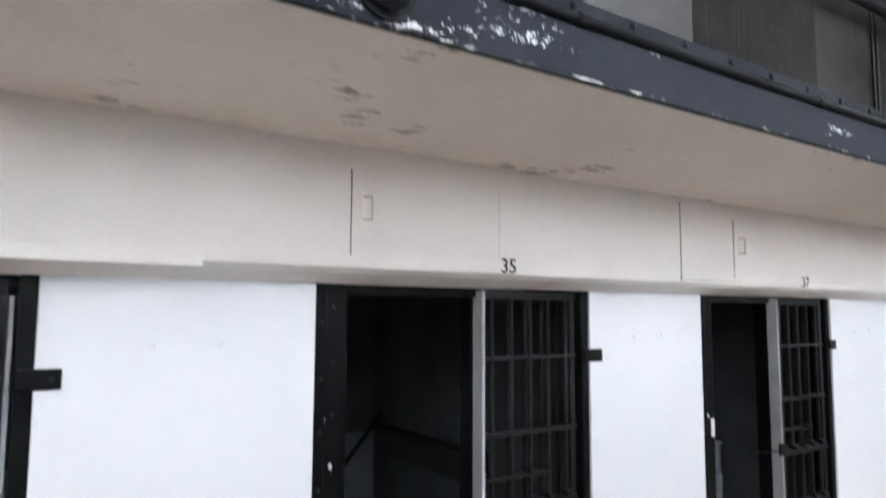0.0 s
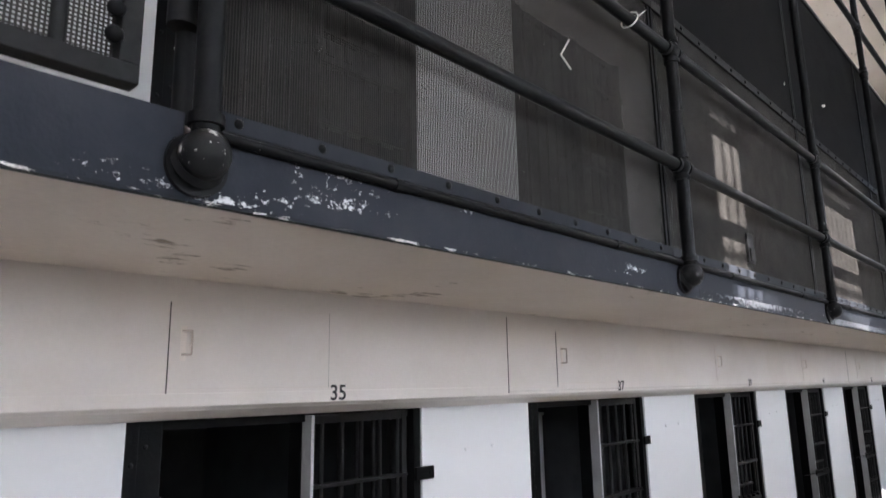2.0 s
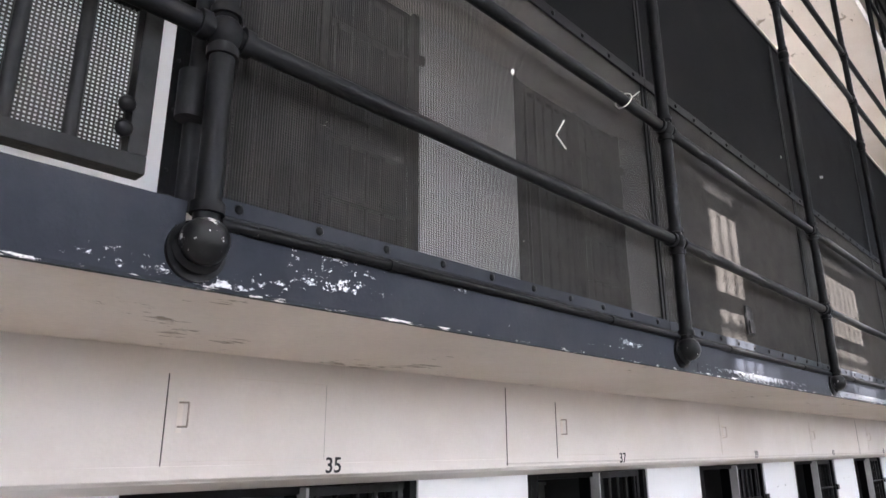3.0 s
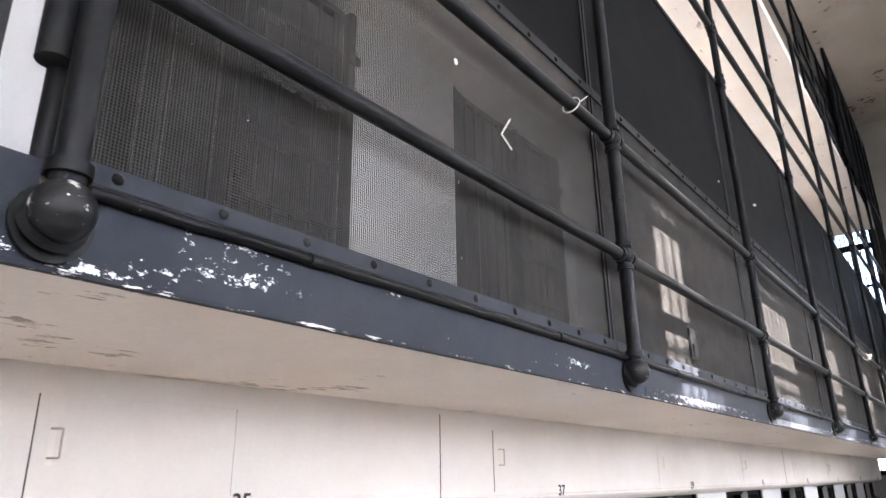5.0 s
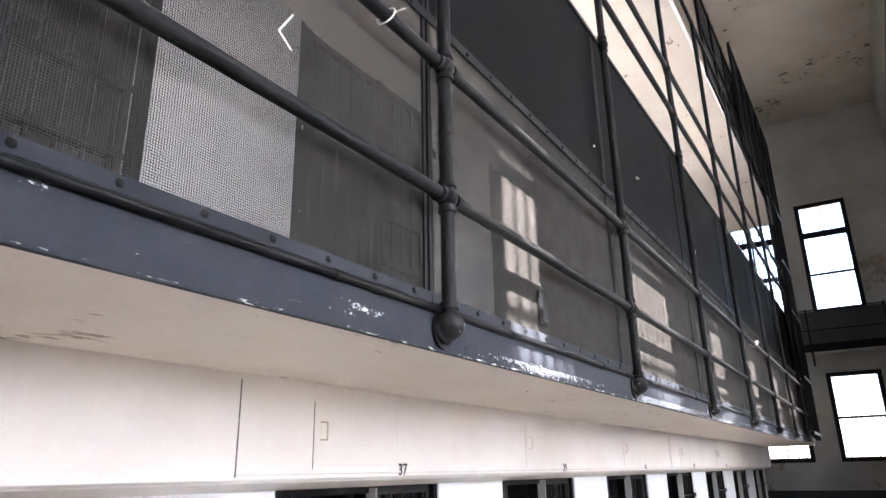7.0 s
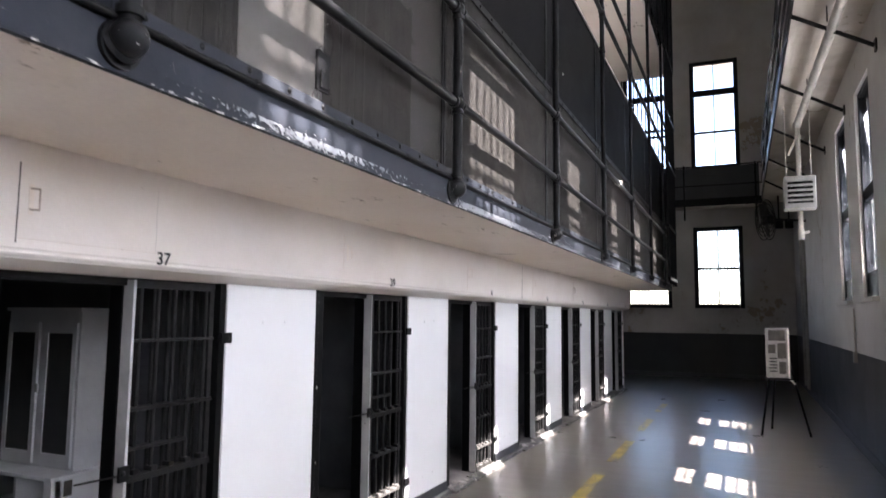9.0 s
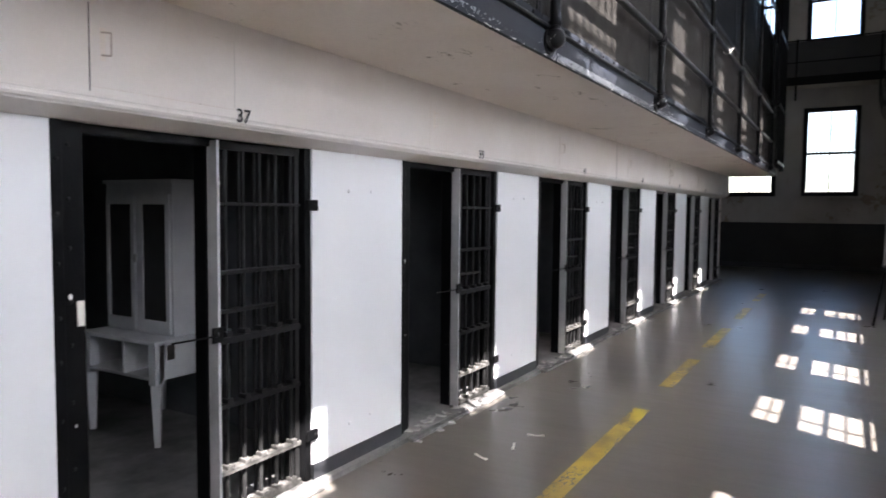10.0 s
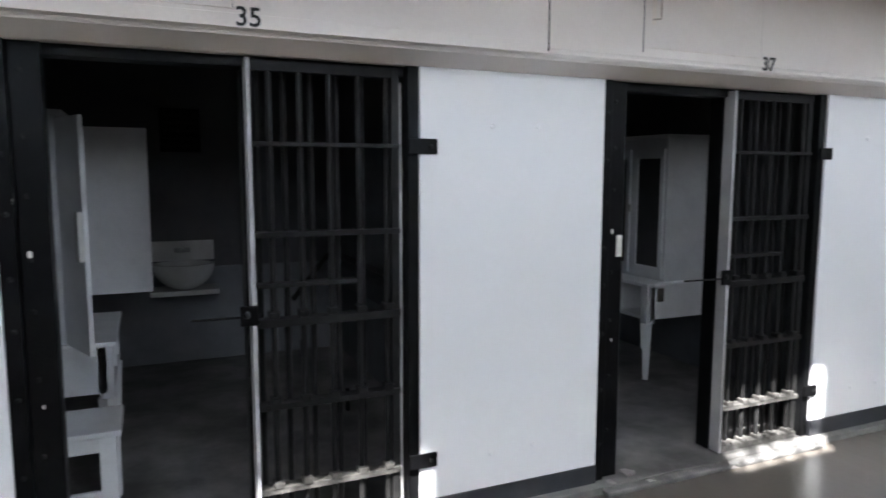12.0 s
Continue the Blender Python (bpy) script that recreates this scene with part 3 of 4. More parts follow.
def cell_door(stile, plate, label, extra, BAR=BAR):
    d = thing("cell_door", label, "door", "cell doors")
    y = WALL_Y + 0.03
    part("leading_stile", B(0.815, 0.832, y - 0.03, y + 0.042, 0.045, 1.985, bevel=0.003), stile, d, "pale grey worn leading stile" if stile is GREYSTILE else "")
    part("stile_back", B(0.805, 0.84, y + 0.042, y + 0.13, 0.045, 1.985, bevel=0.003), BLACK, d)
    part("rear_stile", B(1.395, 1.43, y, y + 0.035, 0.045, 1.985, bevel=0.003), BAR, d)
    part("top_rail", B(0.832, 1.395, y, y + 0.035, 1.945, 1.985, bevel=0.003), BAR, d)
    bar = part("bar", R((0, 0, 0.06), (0, 0, 1.96), 0.0125, sides=10), BAR, d, smooth=True)
    bar.location = (0.905, y + 0.018, 0)
    for i in list(range(1, 5)) + list(range(-extra, 0)):
        again(bar, d, pose(0.905 + 0.118 * i, y + 0.018, 0))
    back = part("fixed_bar", R((0, 0, 0.04), (0, 0, 1.96), 0.0125, sides=8), BAR, d, smooth=True)
    back.location = (0.87, y + 0.115, 0)
    for i in range(1, 6):
        again(back, d, pose(0.87 + 0.108 * i, y + 0.115, 0))
    # cross bars below 0.3 m take the colour with sunlight in it
    for z, x1, t in ((1.67, 1.43, 0.016), (1.32, 1.43, 0.022), (1.12, 1.24, 0.018), (0.97, 1.43, 0.034), (0.63, 1.43, 0.026), (0.28, 1.43, 0.026), (0.05, 1.43, 0.04)):
        part("cross_bar", B(0.832, x1, y - 0.012, y + 0.046, z - t / 2, z + t / 2, bevel=0.003), BAR if z > 0.3 else DUSTY_SUNLIT, d)
    lug = part("collar", B(-0.021, 0.021, -0.02, 0.035, -0.012, 0.016, bevel=0.006), BAR, d)
    lug.location = (0.905, y + 0.004, 0.65)
    low_lug = part("collar", B(-0.021, 0.021, -0.02, 0.035, -0.012, 0.016, bevel=0.006), DUSTY_SUNLIT, d)
    low_lug.location = (0.905, y + 0.004, 0.30)
    for i in range(5):
        again(lug, d, pose(0.905 + 0.118 * i, y + 0.004, 1.0))
        again(low_lug, d, pose(0.905 + 0.118 * i, y + 0.004, 0.075))
        if i:
            again(lug, d, pose(0.905 + 0.118 * i, y + 0.004, 0.65))
            again(low_lug, d, pose(0.905 + 0.118 * i, y + 0.004, 0.30))
    for z in (1.67, 0.31):
        h = part("guide_plate", B(1.455, plate, WALL_Y - 0.014, WALL_Y - 0.001, z - 0.032, z + 0.032, bevel=0.004), BLACK, d)
        part("plate_bolt", ball(bmesh.new(), (plate - 0.03, WALL_Y - 0.014, z), 0.009, 1, 0.6, 1, seg=8), BAR, h)
    # black sheet added behind closed doors for the darkness of the cells
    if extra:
        part("dark_cell_sheet", B(0.16, 1.45, y + 0.062, y + 0.066, 0.045, 1.985), BLACK, d, "added black sheet standing in for the dark cell")
    lock = part("lock_box", B(0.77, 0.84, y - 0.045, y - 0.031, 0.975, 1.055, bevel=0.006), BLACK, d)
    part("keyhole_cover", ball(bmesh.new(), (0.795, y - 0.045, 1.02), 0.014, 1, 0.5, 1, seg=10), BAR, lock)
    part("latch_rod", R((0.60, y + 0.05, 0.995), (0.80, y - 0.035, 1.01), 0.005, sides=6), BAR, d)
    return d


HALF_OPEN = "black barred sliding cell door standing half open, grey leading edge"
f0 = door_frame()
d0 = cell_door(GREYSTILE, 1.585, HALF_OPEN, 0)
f0.location.x = d0.location.x = DOOR0 + PITCH * -4
d1 = cell_door(GREYSTILE, 1.548, HALF_OPEN, 0)
d1.location.x = DOOR0 + PITCH
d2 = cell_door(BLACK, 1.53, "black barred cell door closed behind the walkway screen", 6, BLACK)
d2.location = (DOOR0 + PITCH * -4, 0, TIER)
for tier in range(2):
    for k in CELLS:
        m = pose(DOOR0 + PITCH * k, 0, TIER * tier)
        if tier or k > -4:
            copy_thing(f0, m)
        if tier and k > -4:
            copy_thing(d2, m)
        elif not tier and k not in (-4, 1):
            copy_thing(d1 if k > 1 else d0, m)

# ---- walkway railing
def post():
    p = thing("railing_post", "black painted pipe railing post with ball foot on walkway beam", "railing post", "railing posts")
    z0 = 2.60
    part("pipe", R((0, 0, z0), (0, 0, 8.6), 0.0305, sides=16), RAILP, p, smooth=True)
    part("ball_foot", ball(bmesh.new(), (0, -0.004, 2.600), 0.056, 1, 1, 1, seg=24), FOOT, p, "ball foot with flaked white spots", smooth=True)
    part("foot_flange", rod(R((0, 0.038, 2.585), (0, 0.026, 2.585), 0.072, sides=24), (0, 0.026, 2.588), (0, 0.012, 2.592), 0.062, sides=24, r2=0.05), RAILP, p, smooth=True)
    part("collar", R((0, 0, 2.665), (0, 0, 2.69), 0.040, sides=16), RAILP, p, smooth=True)
    for z in (3.135, 3.75, 5.30, 5.84, 6.43):
        j = part("joint", ball(bmesh.new(), (0, 0, z), 0.045, 1, 1, 1.05, seg=16), RAILP, p, smooth=True)
        for s in (-1, 1):
            part("joint_collar", R((0, 0, z + s * 0.045), (0, 0, z + s * 0.068), 0.039, sides=16), RAILP, j, smooth=True)
            if z != 5.30:
                part("joint_collar", R((s * 0.045, 0, z), (s * 0.07, 0, z), 0.037, sides=16), RAILP, j, smooth=True)
    part("pipe_seam", R((0, 0, 3.42), (0, 0, 3.434), 0.034, sides=16), RAILP, p, smooth=True)
    return p


p0 = post()
p0.location = (POST0, RAIL_Y, 0)
for j in list(range(-4, 0)) + list(range(1, 8)):
    copy_thing(p0, pose(POST0 + BAY * j, RAIL_Y, 0))
for z in (3.135, 3.75, 5.84, 6.43, 8.55):
    tagged(part("railing_pipe", R((WEST_X, RAIL_Y, z), (BLOCK_END, RAIL_Y, z), 0.028, sides=16), RAILP, smooth=True), "long black painted pipe handrail along the walkway", "railing", "walkway rails")


# ---- wire screens
MESH_LOW = wires(BAY - 0.02, 2.73, 4.06, 0.0080, 0.0018, depth=0.0027)
MESH_HIGH = wires(BAY - 0.02, 4.06, 5.44, 0.0085, 0.0048, WIRE_DARK, depth=0.003)


def screen():
    s = thing("wire_screen", "black wire mesh security screen bolted behind the railing", "screen", "walkway screens")
    for me, lab in ((MESH_LOW, "coarse black woven wire"), (MESH_HIGH, "fine dark woven wire")):
        w = new("wire_mesh", me)
        w.parent, w.location = s, (0.01, 0, 0)
        tagged(w, lab, kind="stuff")
    part("bottom_angle", B(0.0, BAY - 0.002, -0.024, -0.008, 2.702, 2.748, bevel=0.003), SLATE, s, "slate painted angle iron")
    part("angle_foot", B(0.0, BAY - 0.002, -0.022, 0.04, 2.694, 2.702), RAILP, s)
    part("middle_strip", B(0.0, BAY - 0.002, -0.016, -0.008, 4.03, 4.085, bevel=0.002), RAILP, s)
    part("top_strip", B(0.0, BAY - 0.002, -0.016, 0.012, 5.44, 5.475, bevel=0.002), RAILP, s)
    for x in (0.006, BAY - 0.03):
        part("side_strip", B(x, x + 0.022, -0.007, 0.006, 2.75, 5.44), RAILP, s)
    bolt = part("bolt", ball(bmesh.new(), (0, 0, 0), 0.013, 1, 0.7, 1, seg=10), RAILP, s, smooth=True)
    bolt.location = (0.12, -0.024, 2.726)
    for i in range(1, 10):
        again(bolt, s, pose(0.12 + 0.245 * i, -0.024, 2.726))
    for i in range(10):
        again(bolt, s, pose(0.12 + 0.245 * i, -0.016, 4.055))
    return s


s0 = screen()
s0.location = (POST0, MESH_Y, 0)
for j in list(range(1, 8)) + [-2, -3, -4]:
    copy_thing(s0, pose(POST0 + BAY * j, MESH_Y, 0))
cd = thing("conduit", "black conduit pipe clipped along the top of the walkway beam", "conduit")
part("tube", R((POST0 + 0.05, EDGE_Y - 0.02, 2.662), (BLOCK_END, EDGE_Y - 0.02, 2.662), 0.0145, sides=10), BLACK, cd, smooth=True)
for i in range(15):
    x = 2.85 + 1.23 * i
    part("clip", R((x, EDGE_Y - 0.02, 2.662), (x + 0.025, EDGE_Y - 0.02, 2.662), 0.018, sides=10), RAILP, cd, smooth=True)
structure("beam_scuffs", B(4.9, BLOCK_END, EDGE_Y - 0.0135, EDGE_Y - 0.012, 2.508, 2.552), SCUFF, "scuffed chipped band along the beam's lower edge")

# ---- gate in the screen
g = thing("walkway_gate", "black barred gate with wire mesh, closed at the walkway opening", "gate")
gx0, gx1, gz0, gz1 = POST0 - BAY + 0.1, 2.15, 2.745, 4.9
part("gate_frame", box(box(box(B(gx0, gx1, -0.03, 0.02, gz0, gz0 + 0.045, bevel=0.004), gx0, gx1, -0.03, 0.02, gz1 - 0.045, gz1, bevel=0.004), gx0, gx0 + 0.045, -0.03, 0.02, gz0 + 0.045, gz1 - 0.045, bevel=0.004), gx1 - 0.045, gx1, -0.03, 0.02, gz0 + 0.045, gz1 - 0.045, bevel=0.004), BAR, g)
part("gate_rail", B(gx0 + 0.045, gx1 - 0.045, -0.03, 0.02, 3.17, 3.21, bevel=0.003), BAR, g)
gb_ = part("bar", R((0, 0, gz0 + 0.04), (0, 0, gz1 - 0.04), 0.016, sides=10), BAR, g, smooth=True)
gb_.location = (gx1 - 0.16, -0.01, 0)
for i in range(1, 17):
    again(gb_, g, pose(gx1 - 0.16 - 0.125 * i, -0.01, 0))
gm = new("wire_mesh", wires(gx1 - gx0 - 0.09, gz0 + 0.045, gz1 - 0.045, 0.0100, 0.0044))
gm.parent, gm.location = g, (gx0 + 0.045, 0.012, 0)
tagged(gm, "woven wire infill", kind="stuff")
part("hinge", R((2.235, -0.03, 2.915), (2.235, -0.03, 3.04), 0.034, sides=16), RAILP, g, smooth=True)
for z in (2.84, 2.90):
    part("bolt_head", ball(bmesh.new(), (gx1 - 0.06, -0.034, z), 0.02, 1, 0.8, 1, seg=12), RAILP, g, smooth=True)
g.location = (0, MESH_Y, 0)
tagged(part("gate_post", R((2.262, MESH_Y, SLAB_Z - 0.02), (2.262, MESH_Y, 5.4), 0.026, sides=14), RAILP, smooth=True), "black pipe gate post beside the railing post", "post")


# ---- floor line
for i, (x0, x1) in enumerate(((3.4, 9.25), (10.1, 11.5), (12.3, 13.9), (14.9, 16.3), (17.4, 18.8))):
    tagged(part("floor_line", B(x0, x1, 1.325, 1.455, 0.0, 0.0025), YELLOW), "worn yellow line painted on the concrete floor", kind="structure")

# ---- south catwalk
structure("catwalk_slab", B(WEST_X, EAST_X, SOUTH_Y, -0.82, 5.38, 5.52), STAINED, "cream painted concrete guard catwalk under the upper windows")
structure("catwalk_edge", B(WEST_X, EAST_X - 0.9, -0.82, -0.79, 5.34, 5.55, bevel=0.004), RAILP, "black steel edge of the guard catwalk")
x = -6.2
while x < 25:
    strut = R((x, SOUTH_Y + 0.02, 4.88), (x, -0.81, 5.36), 0.026, sides=8)
    tagged(part("catwalk_bracket", box(strut, x - 0.05, x + 0.05, SOUTH_Y, SOUTH_Y + 0.02, 4.81, 4.95), RAILP), "black steel strut carrying the guard catwalk", "bracket", "catwalk brackets")
    p = thing("catwalk_post", "black steel railing post on the guard catwalk", "railing post", "catwalk posts")
    part("upright", B(x - 0.02, x + 0.02, -0.83, -0.79, 5.52, 6.72), RAILP, p)
    part("brace", R((x, -0.82, 5.56), (x + 0.55, -0.82, 6.28), 0.012, sides=6), RAILP, p)
    x += 2.6
for z in (5.9, 6.3, 6.7):
    tagged(part("catwalk_rail", R((WEST_X, -0.81, z), (EAST_X - 0.9, -0.81, z), 0.018, sides=10), RAILP, smooth=True), "black pipe rail along the guard catwalk", "railing", "catwalk rails")
structure("end_catwalk_slab", B(EAST_X - 0.9, EAST_X, -0.85, NORTH_Y, 5.25, 5.42), STAINED, "concrete catwalk crossing the end wall")
structure("end_parapet", B(EAST_X - 0.915, EAST_X - 0.9, -0.75, NORTH_Y, 5.45, 6.42), DARKGREY, "dark grey sheet parapet of the end catwalk")
structure("end_catwalk_edge", B(EAST_X - 0.93, EAST_X - 0.9, -0.82, NORTH_Y, 5.22, 5.45), RAILP, "black steel edge of the end catwalk")
for z in (5.85, 6.45):
    tagged(part("end_rail", R((EAST_X - 0.92, -0.82, z), (EAST_X - 0.92, NORTH_Y, z), 0.02, sides=10), RAILP, smooth=True), "black pipe rail of the end catwalk", "railing", "end rails")
for y in (-0.65, 1.35, 3.4, 5.4):
    tagged(part("end_post", B(EAST_X - 0.945, EAST_X - 0.9, y - 0.025, y + 0.025, 4.8, 6.5), RAILP), "black steel post of the end catwalk", "railing post", "end posts")

# ---- heater, pipes, loudspeaker
h = thing("unit_heater", "grey enamelled louvred unit heater hung from the catwalk", "heater")
hx, hy0, hy1, hz0, hz1 = 15.7, -1.345, -0.875, 3.63, 4.165
part("casing", B(hx, hx + 0.38, hy0, hy1, hz0, hz1, bevel=0.02), HEATER, h)
part("grille_back", B(hx - 0.006, hx, hy0 + 0.05, hy1 - 0.05, hz0 + 0.08, hz1 - 0.06), BLACK, h)
for i in range(5):
    z = hz0 + 0.11 + 0.082 * i
    part("louvre", B(hx - 0.04, hx - 0.006, hy0 + 0.045, hy1 - 0.045, z, z + 0.034, bevel=0.004), HEATER, h)
for y in (hy0 + 0.05, hy1 - 0.05):
    part("hanger", R((hx + 0.2, y, hz1), (hx + 0.2, y, 5.38), 0.008, sides=6), WHITEPIPE, h)
pp = thing("steam_pipe", "white painted steam pipe under the guard catwalk", "pipe")
part("pipe", R((-6, -1.236, 5.137), (11.23, -1.236, 5.137), 0.055, sides=14), WHITEPIPE, pp, smooth=True)
part("pipe", R((11.23, -1.236, 5.137), (16.2, -1.136, 5.137), 0.055, sides=14), WHITEPIPE, pp, smooth=True)
part("drop", R((16.2, -1.136, 5.137), (16.2, -1.136, 3.32), 0.042, sides=14), WHITEPIPE, pp, smooth=True)
part("elbow", ball(bmesh.new(), (16.2, -1.136, 5.137), 0.068), WHITEPIPE, pp, smooth=True)
part("valve", rod(R((16.2, -1.136, 3.32), (16.2, -1.136, 3.16), 0.055, sides=12), (16.2, -1.136, 3.24), (16.2, -1.26, 3.30), 0.03, sides=10), WHITEPIPE, pp, "pale drain valve")
part("branch", R((16.2, -1.136, 4.95), (16.2, -0.99, 4.62), 0.02, sides=8), WHITEPIPE, pp, smooth=True)
part("branch", R((16.2, -1.136, 4.95), (16.2, -1.24, 4.90), 0.035, sides=8), WHITEPIPE, pp, smooth=True)
for k in range(7):
    part("pipe_hanger", R((1.5 + 2.6 * k, -1.236 if k < 4 else -1.17, 5.19), (1.5 + 2.6 * k, -1.236 if k < 4 else -1.17, 5.38), 0.008, sides=6), RAILP, pp)
for x, r in ((22.0, 0.03), (22.35, 0.022), (23.1, 0.03)):
    tagged(part("wall_pipe", R((x, SOUTH_Y + 0.05, 0.14), (x, SOUTH_Y + 0.05, 5.38), r, sides=10), WHITEPIPE, smooth=True), "white painted pipe running up the outer wall", "pipe", "wall pipes")
c = thing("wall_conduit", "thin pale conduit with a switch box on the outer wall", "conduit")
part("tube", R((14.55, SOUTH_Y + 0.02, 1.36), (14.55, SOUTH_Y + 0.02, 1.98), 0.012, sides=8), WHITEPIPE, c)
part("switch_box", B(14.50, 14.60, SOUTH_Y + 0.004, SOUTH_Y + 0.05, 1.22, 1.37, bevel=0.006), WHITEPIPE, c)
sp = thing("hanging_fan", "dark round ventilator fan mounted under the end of the catwalk", "fan")
axis = Vector((0.36, 0.93, 0))
hub = Vector((22.0, -0.78, 4.29))
for r in (0.50, 0.40, 0.30, 0.20):
    bm = bmesh.new()
    for sgn in (-1, 1):
        side = Vector((0.93, -0.36, 0))
        c = hub + axis * 0.09 * sgn * (1.25 - r)
        pts = [c + side * (r * math.cos(2 * math.pi * q / 24)) + Vector((0, 0, r * math.sin(2 * math.pi * q / 24))) for q in range(24)]
        for q in range(24):
            rod(bm, pts[q], pts[(q + 1) % 24], 0.011, sides=5)
    part("guard_ring", bm, FAN, sp)
for q in range(4):
    a = math.pi / 2 * q + 0.4
    tip = Vector((0.93 * math.cos(a), -0.36 * math.cos(a), math.sin(a)))
    part("blade", box(bmesh.new(), 0.05, 0.44, -0.11, 0.11, -0.006, 0.006), FAN, sp).matrix_basis = Matrix.Translation(hub) @ tip.to_track_quat("X", "Z").to_matrix().to_4x4() @ pose(0, 0, 0, 55, 0, 0)
part("motor", R(hub - axis * 0.22, hub + axis * 0.02, 0.12, sides=16), BLACK, sp, smooth=True)
part("bracket", R(hub - axis * 0.2, (21.75, SOUTH_Y, 4.20), 0.03, sides=8), BAR, sp)
for y in (-1.22, -1.48):
    b = thing("wall_lamp", "small dark floodlight box on the end of the hall", "lamp", "floodlights")
    part("body", B(24.9, 25.1, y - 0.11, y + 0.11, 4.42, 4.68, bevel=0.02), BLACK, b)
    part("arm", B(24.97, 25.03, y - 0.02, y + 0.02, 4.68, 5.38), BAR, b)

# ---- easel
e = thing("easel", "slim black tripod easel holding a pale information board", "easel")
board = part("board", B(-0.30, -0.27, -0.07, 0.25, 0.90, 1.68, bevel=0.004), PAPER, e, "weathered printed board")
# white strip stands in for the sunlit edge of the board
part("edge_strip", B(-0.31, -0.262, -0.095, -0.07, 0.90, 1.68, bevel=0.004), PALE, board, "white board edge, sunlight put into its colour")
for y0, y1, z0, z1 in ((-0.04, 0.21, 1.48, 1.65), (-0.05, 0.08, 1.20, 1.44), (0.11, 0.22, 1.28, 1.42), (-0.04, 0.06, 0.96, 1.15)):
    part("picture", B(-0.3035, -0.3003, y0, y1, z0, z1), CRACK, board, "dull brownish picture panel")
for i in range(5):
    part("text_bar", B(-0.3025, -0.3003, 0.09, 0.20 + 0.015 * (i % 2), 0.99 + 0.05 * i, 1.01 + 0.05 * i), INK, board)
part("strap", R((-0.30, -0.08, 0.90), (-0.33, -0.16, 0.80), 0.015, sides=8), PALE, e, "curled pale strap")
part("tray", B(-0.34, -0.2, -0.12, 0.25, 0.87, 0.90), BAR, e)
for q in ((-0.32, 0.36, 0), (-0.32, -0.36, 0), (0.42, 0.0, 0)):
    part("leg", R((-0.06, q[1] * 0.12, 1.60), q, 0.018, sides=8), BLACK, e)
part("brace", B(-0.27, -0.05, 0.0, 0.04, 1.0, 1.03), BAR, e)
e.matrix_basis = pose(15.75, -0.68, 0, 0, 0, 14)

# ---- far stair and cage
st = thing("upper_screen", "tall dark wire screen above the far end of the top walkway", "screen")
us = new("wire_mesh", wires(6.2, 8.2, 10.0, 0.035, 0.012))
us.parent, us.location = st, (13.0, 1.44, 0)
tagged(us, "dark heavy woven wire", kind="stuff")
for z in (8.16, 9.1, 10.0):
    part("screen_rail", R((12.9, 1.41, z), (19.3, 1.41, z), 0.024, sides=10), RAILP, st, smooth=True)
for i in range(6):
    part("screen_post", R((13.0 + 1.24 * i, 1.41, 8.1), (13.0 + 1.24 * i, 1.41, 10.1), 0.024, sides=10), RAILP, st, smooth=True)
cg = thing("end_cage", "tall black barred cage closing the end of the upper walkways", "cage")
for z in (2.7, 3.9, 5.4, 6.6, 8.1):
    part("cage_rail", B(19.5, 21.3, 1.28, 1.33, z, z + 0.06), RAILP, cg)
    part("cage_rail", B(21.25, 21.3, 1.33, 2.66, z, z + 0.06), RAILP, cg)
cb = part("bar", R((0, 0, 2.6), (0, 0, 8.15), 0.014, sides=6), RAILP, cg)
cb.location = (19.55, 1.305, 0)
for i in range(1, 18):
    again(cb, cg, pose(19.55 + 0.1 * i, 1.305, 0))
for i in range(13):
    again(cb, cg, pose(21.275, 1.38 + 0.1 * i, 0))
for i in range(6):
    part("cage_post", R((15.9 + 1.08 * i, 1.30, 8.1), (15.9 + 1.08 * i, 1.30, 10.36), 0.026, sides=8), RAILP, cg, smooth=True)
part("cage_rail", R((15.85, 1.30, 10.36), (21.35, 1.30, 10.36), 0.03, sides=8), RAILP, cg, smooth=True)
cm_ = new("wire_mesh", wires(5.4, 8.1, 10.35, 0.03, 0.016, WIRE_DARK))
cm_.parent, cm_.location = cg, (15.9, 1.33, 0)
tagged(cm_, "dark heavy woven wire", kind="stuff")
cm_ = new("wire_mesh", wires(1.75, 2.7, 8.1, 0.03, 0.014, WIRE_DARK))
cm_.parent, cm_.location = cg, (19.5, 1.34, 0)
tagged(cm_, "dark heavy woven wire", kind="stuff")

# ---- furniture in the cells
def desk(name, label, w, d, z):
    t = thing(name, label, "desk")
    part("desktop", B(-0.02, w, -0.02, d + 0.02, z - 0.025, z, bevel=0.005), FURN, t)
    part("apron", B(0.03, w - 0.01, 0.0, 0.02, z - 0.27, z - 0.025), FURN, t)
    part("apron", B(0.03, w - 0.01, d - 0.02, d, z - 0.27, z - 0.025), FURN, t)
    part("shelf", B(0.0, w - 0.02, 0.02, d - 0.02, z - 0.27, z - 0.25), FURN, t)
    part("divider", B(0.0, w - 0.02, d * 0.42, d * 0.42 + 0.02, z - 0.25, z - 0.025), FURN, t)
    for x in (0.0, w - 0.07):
        for y in (0.0, d - 0.07):
            part("leg", rod(B(x, x + 0.07, y, y + 0.07, z - 0.30, z - 0.025), (x + 0.035, y + 0.035, z - 0.30), (x + 0.035, y + 0.035, 0.035), 0.048, sides=4, r2=0.026), FURN, t)
    return t


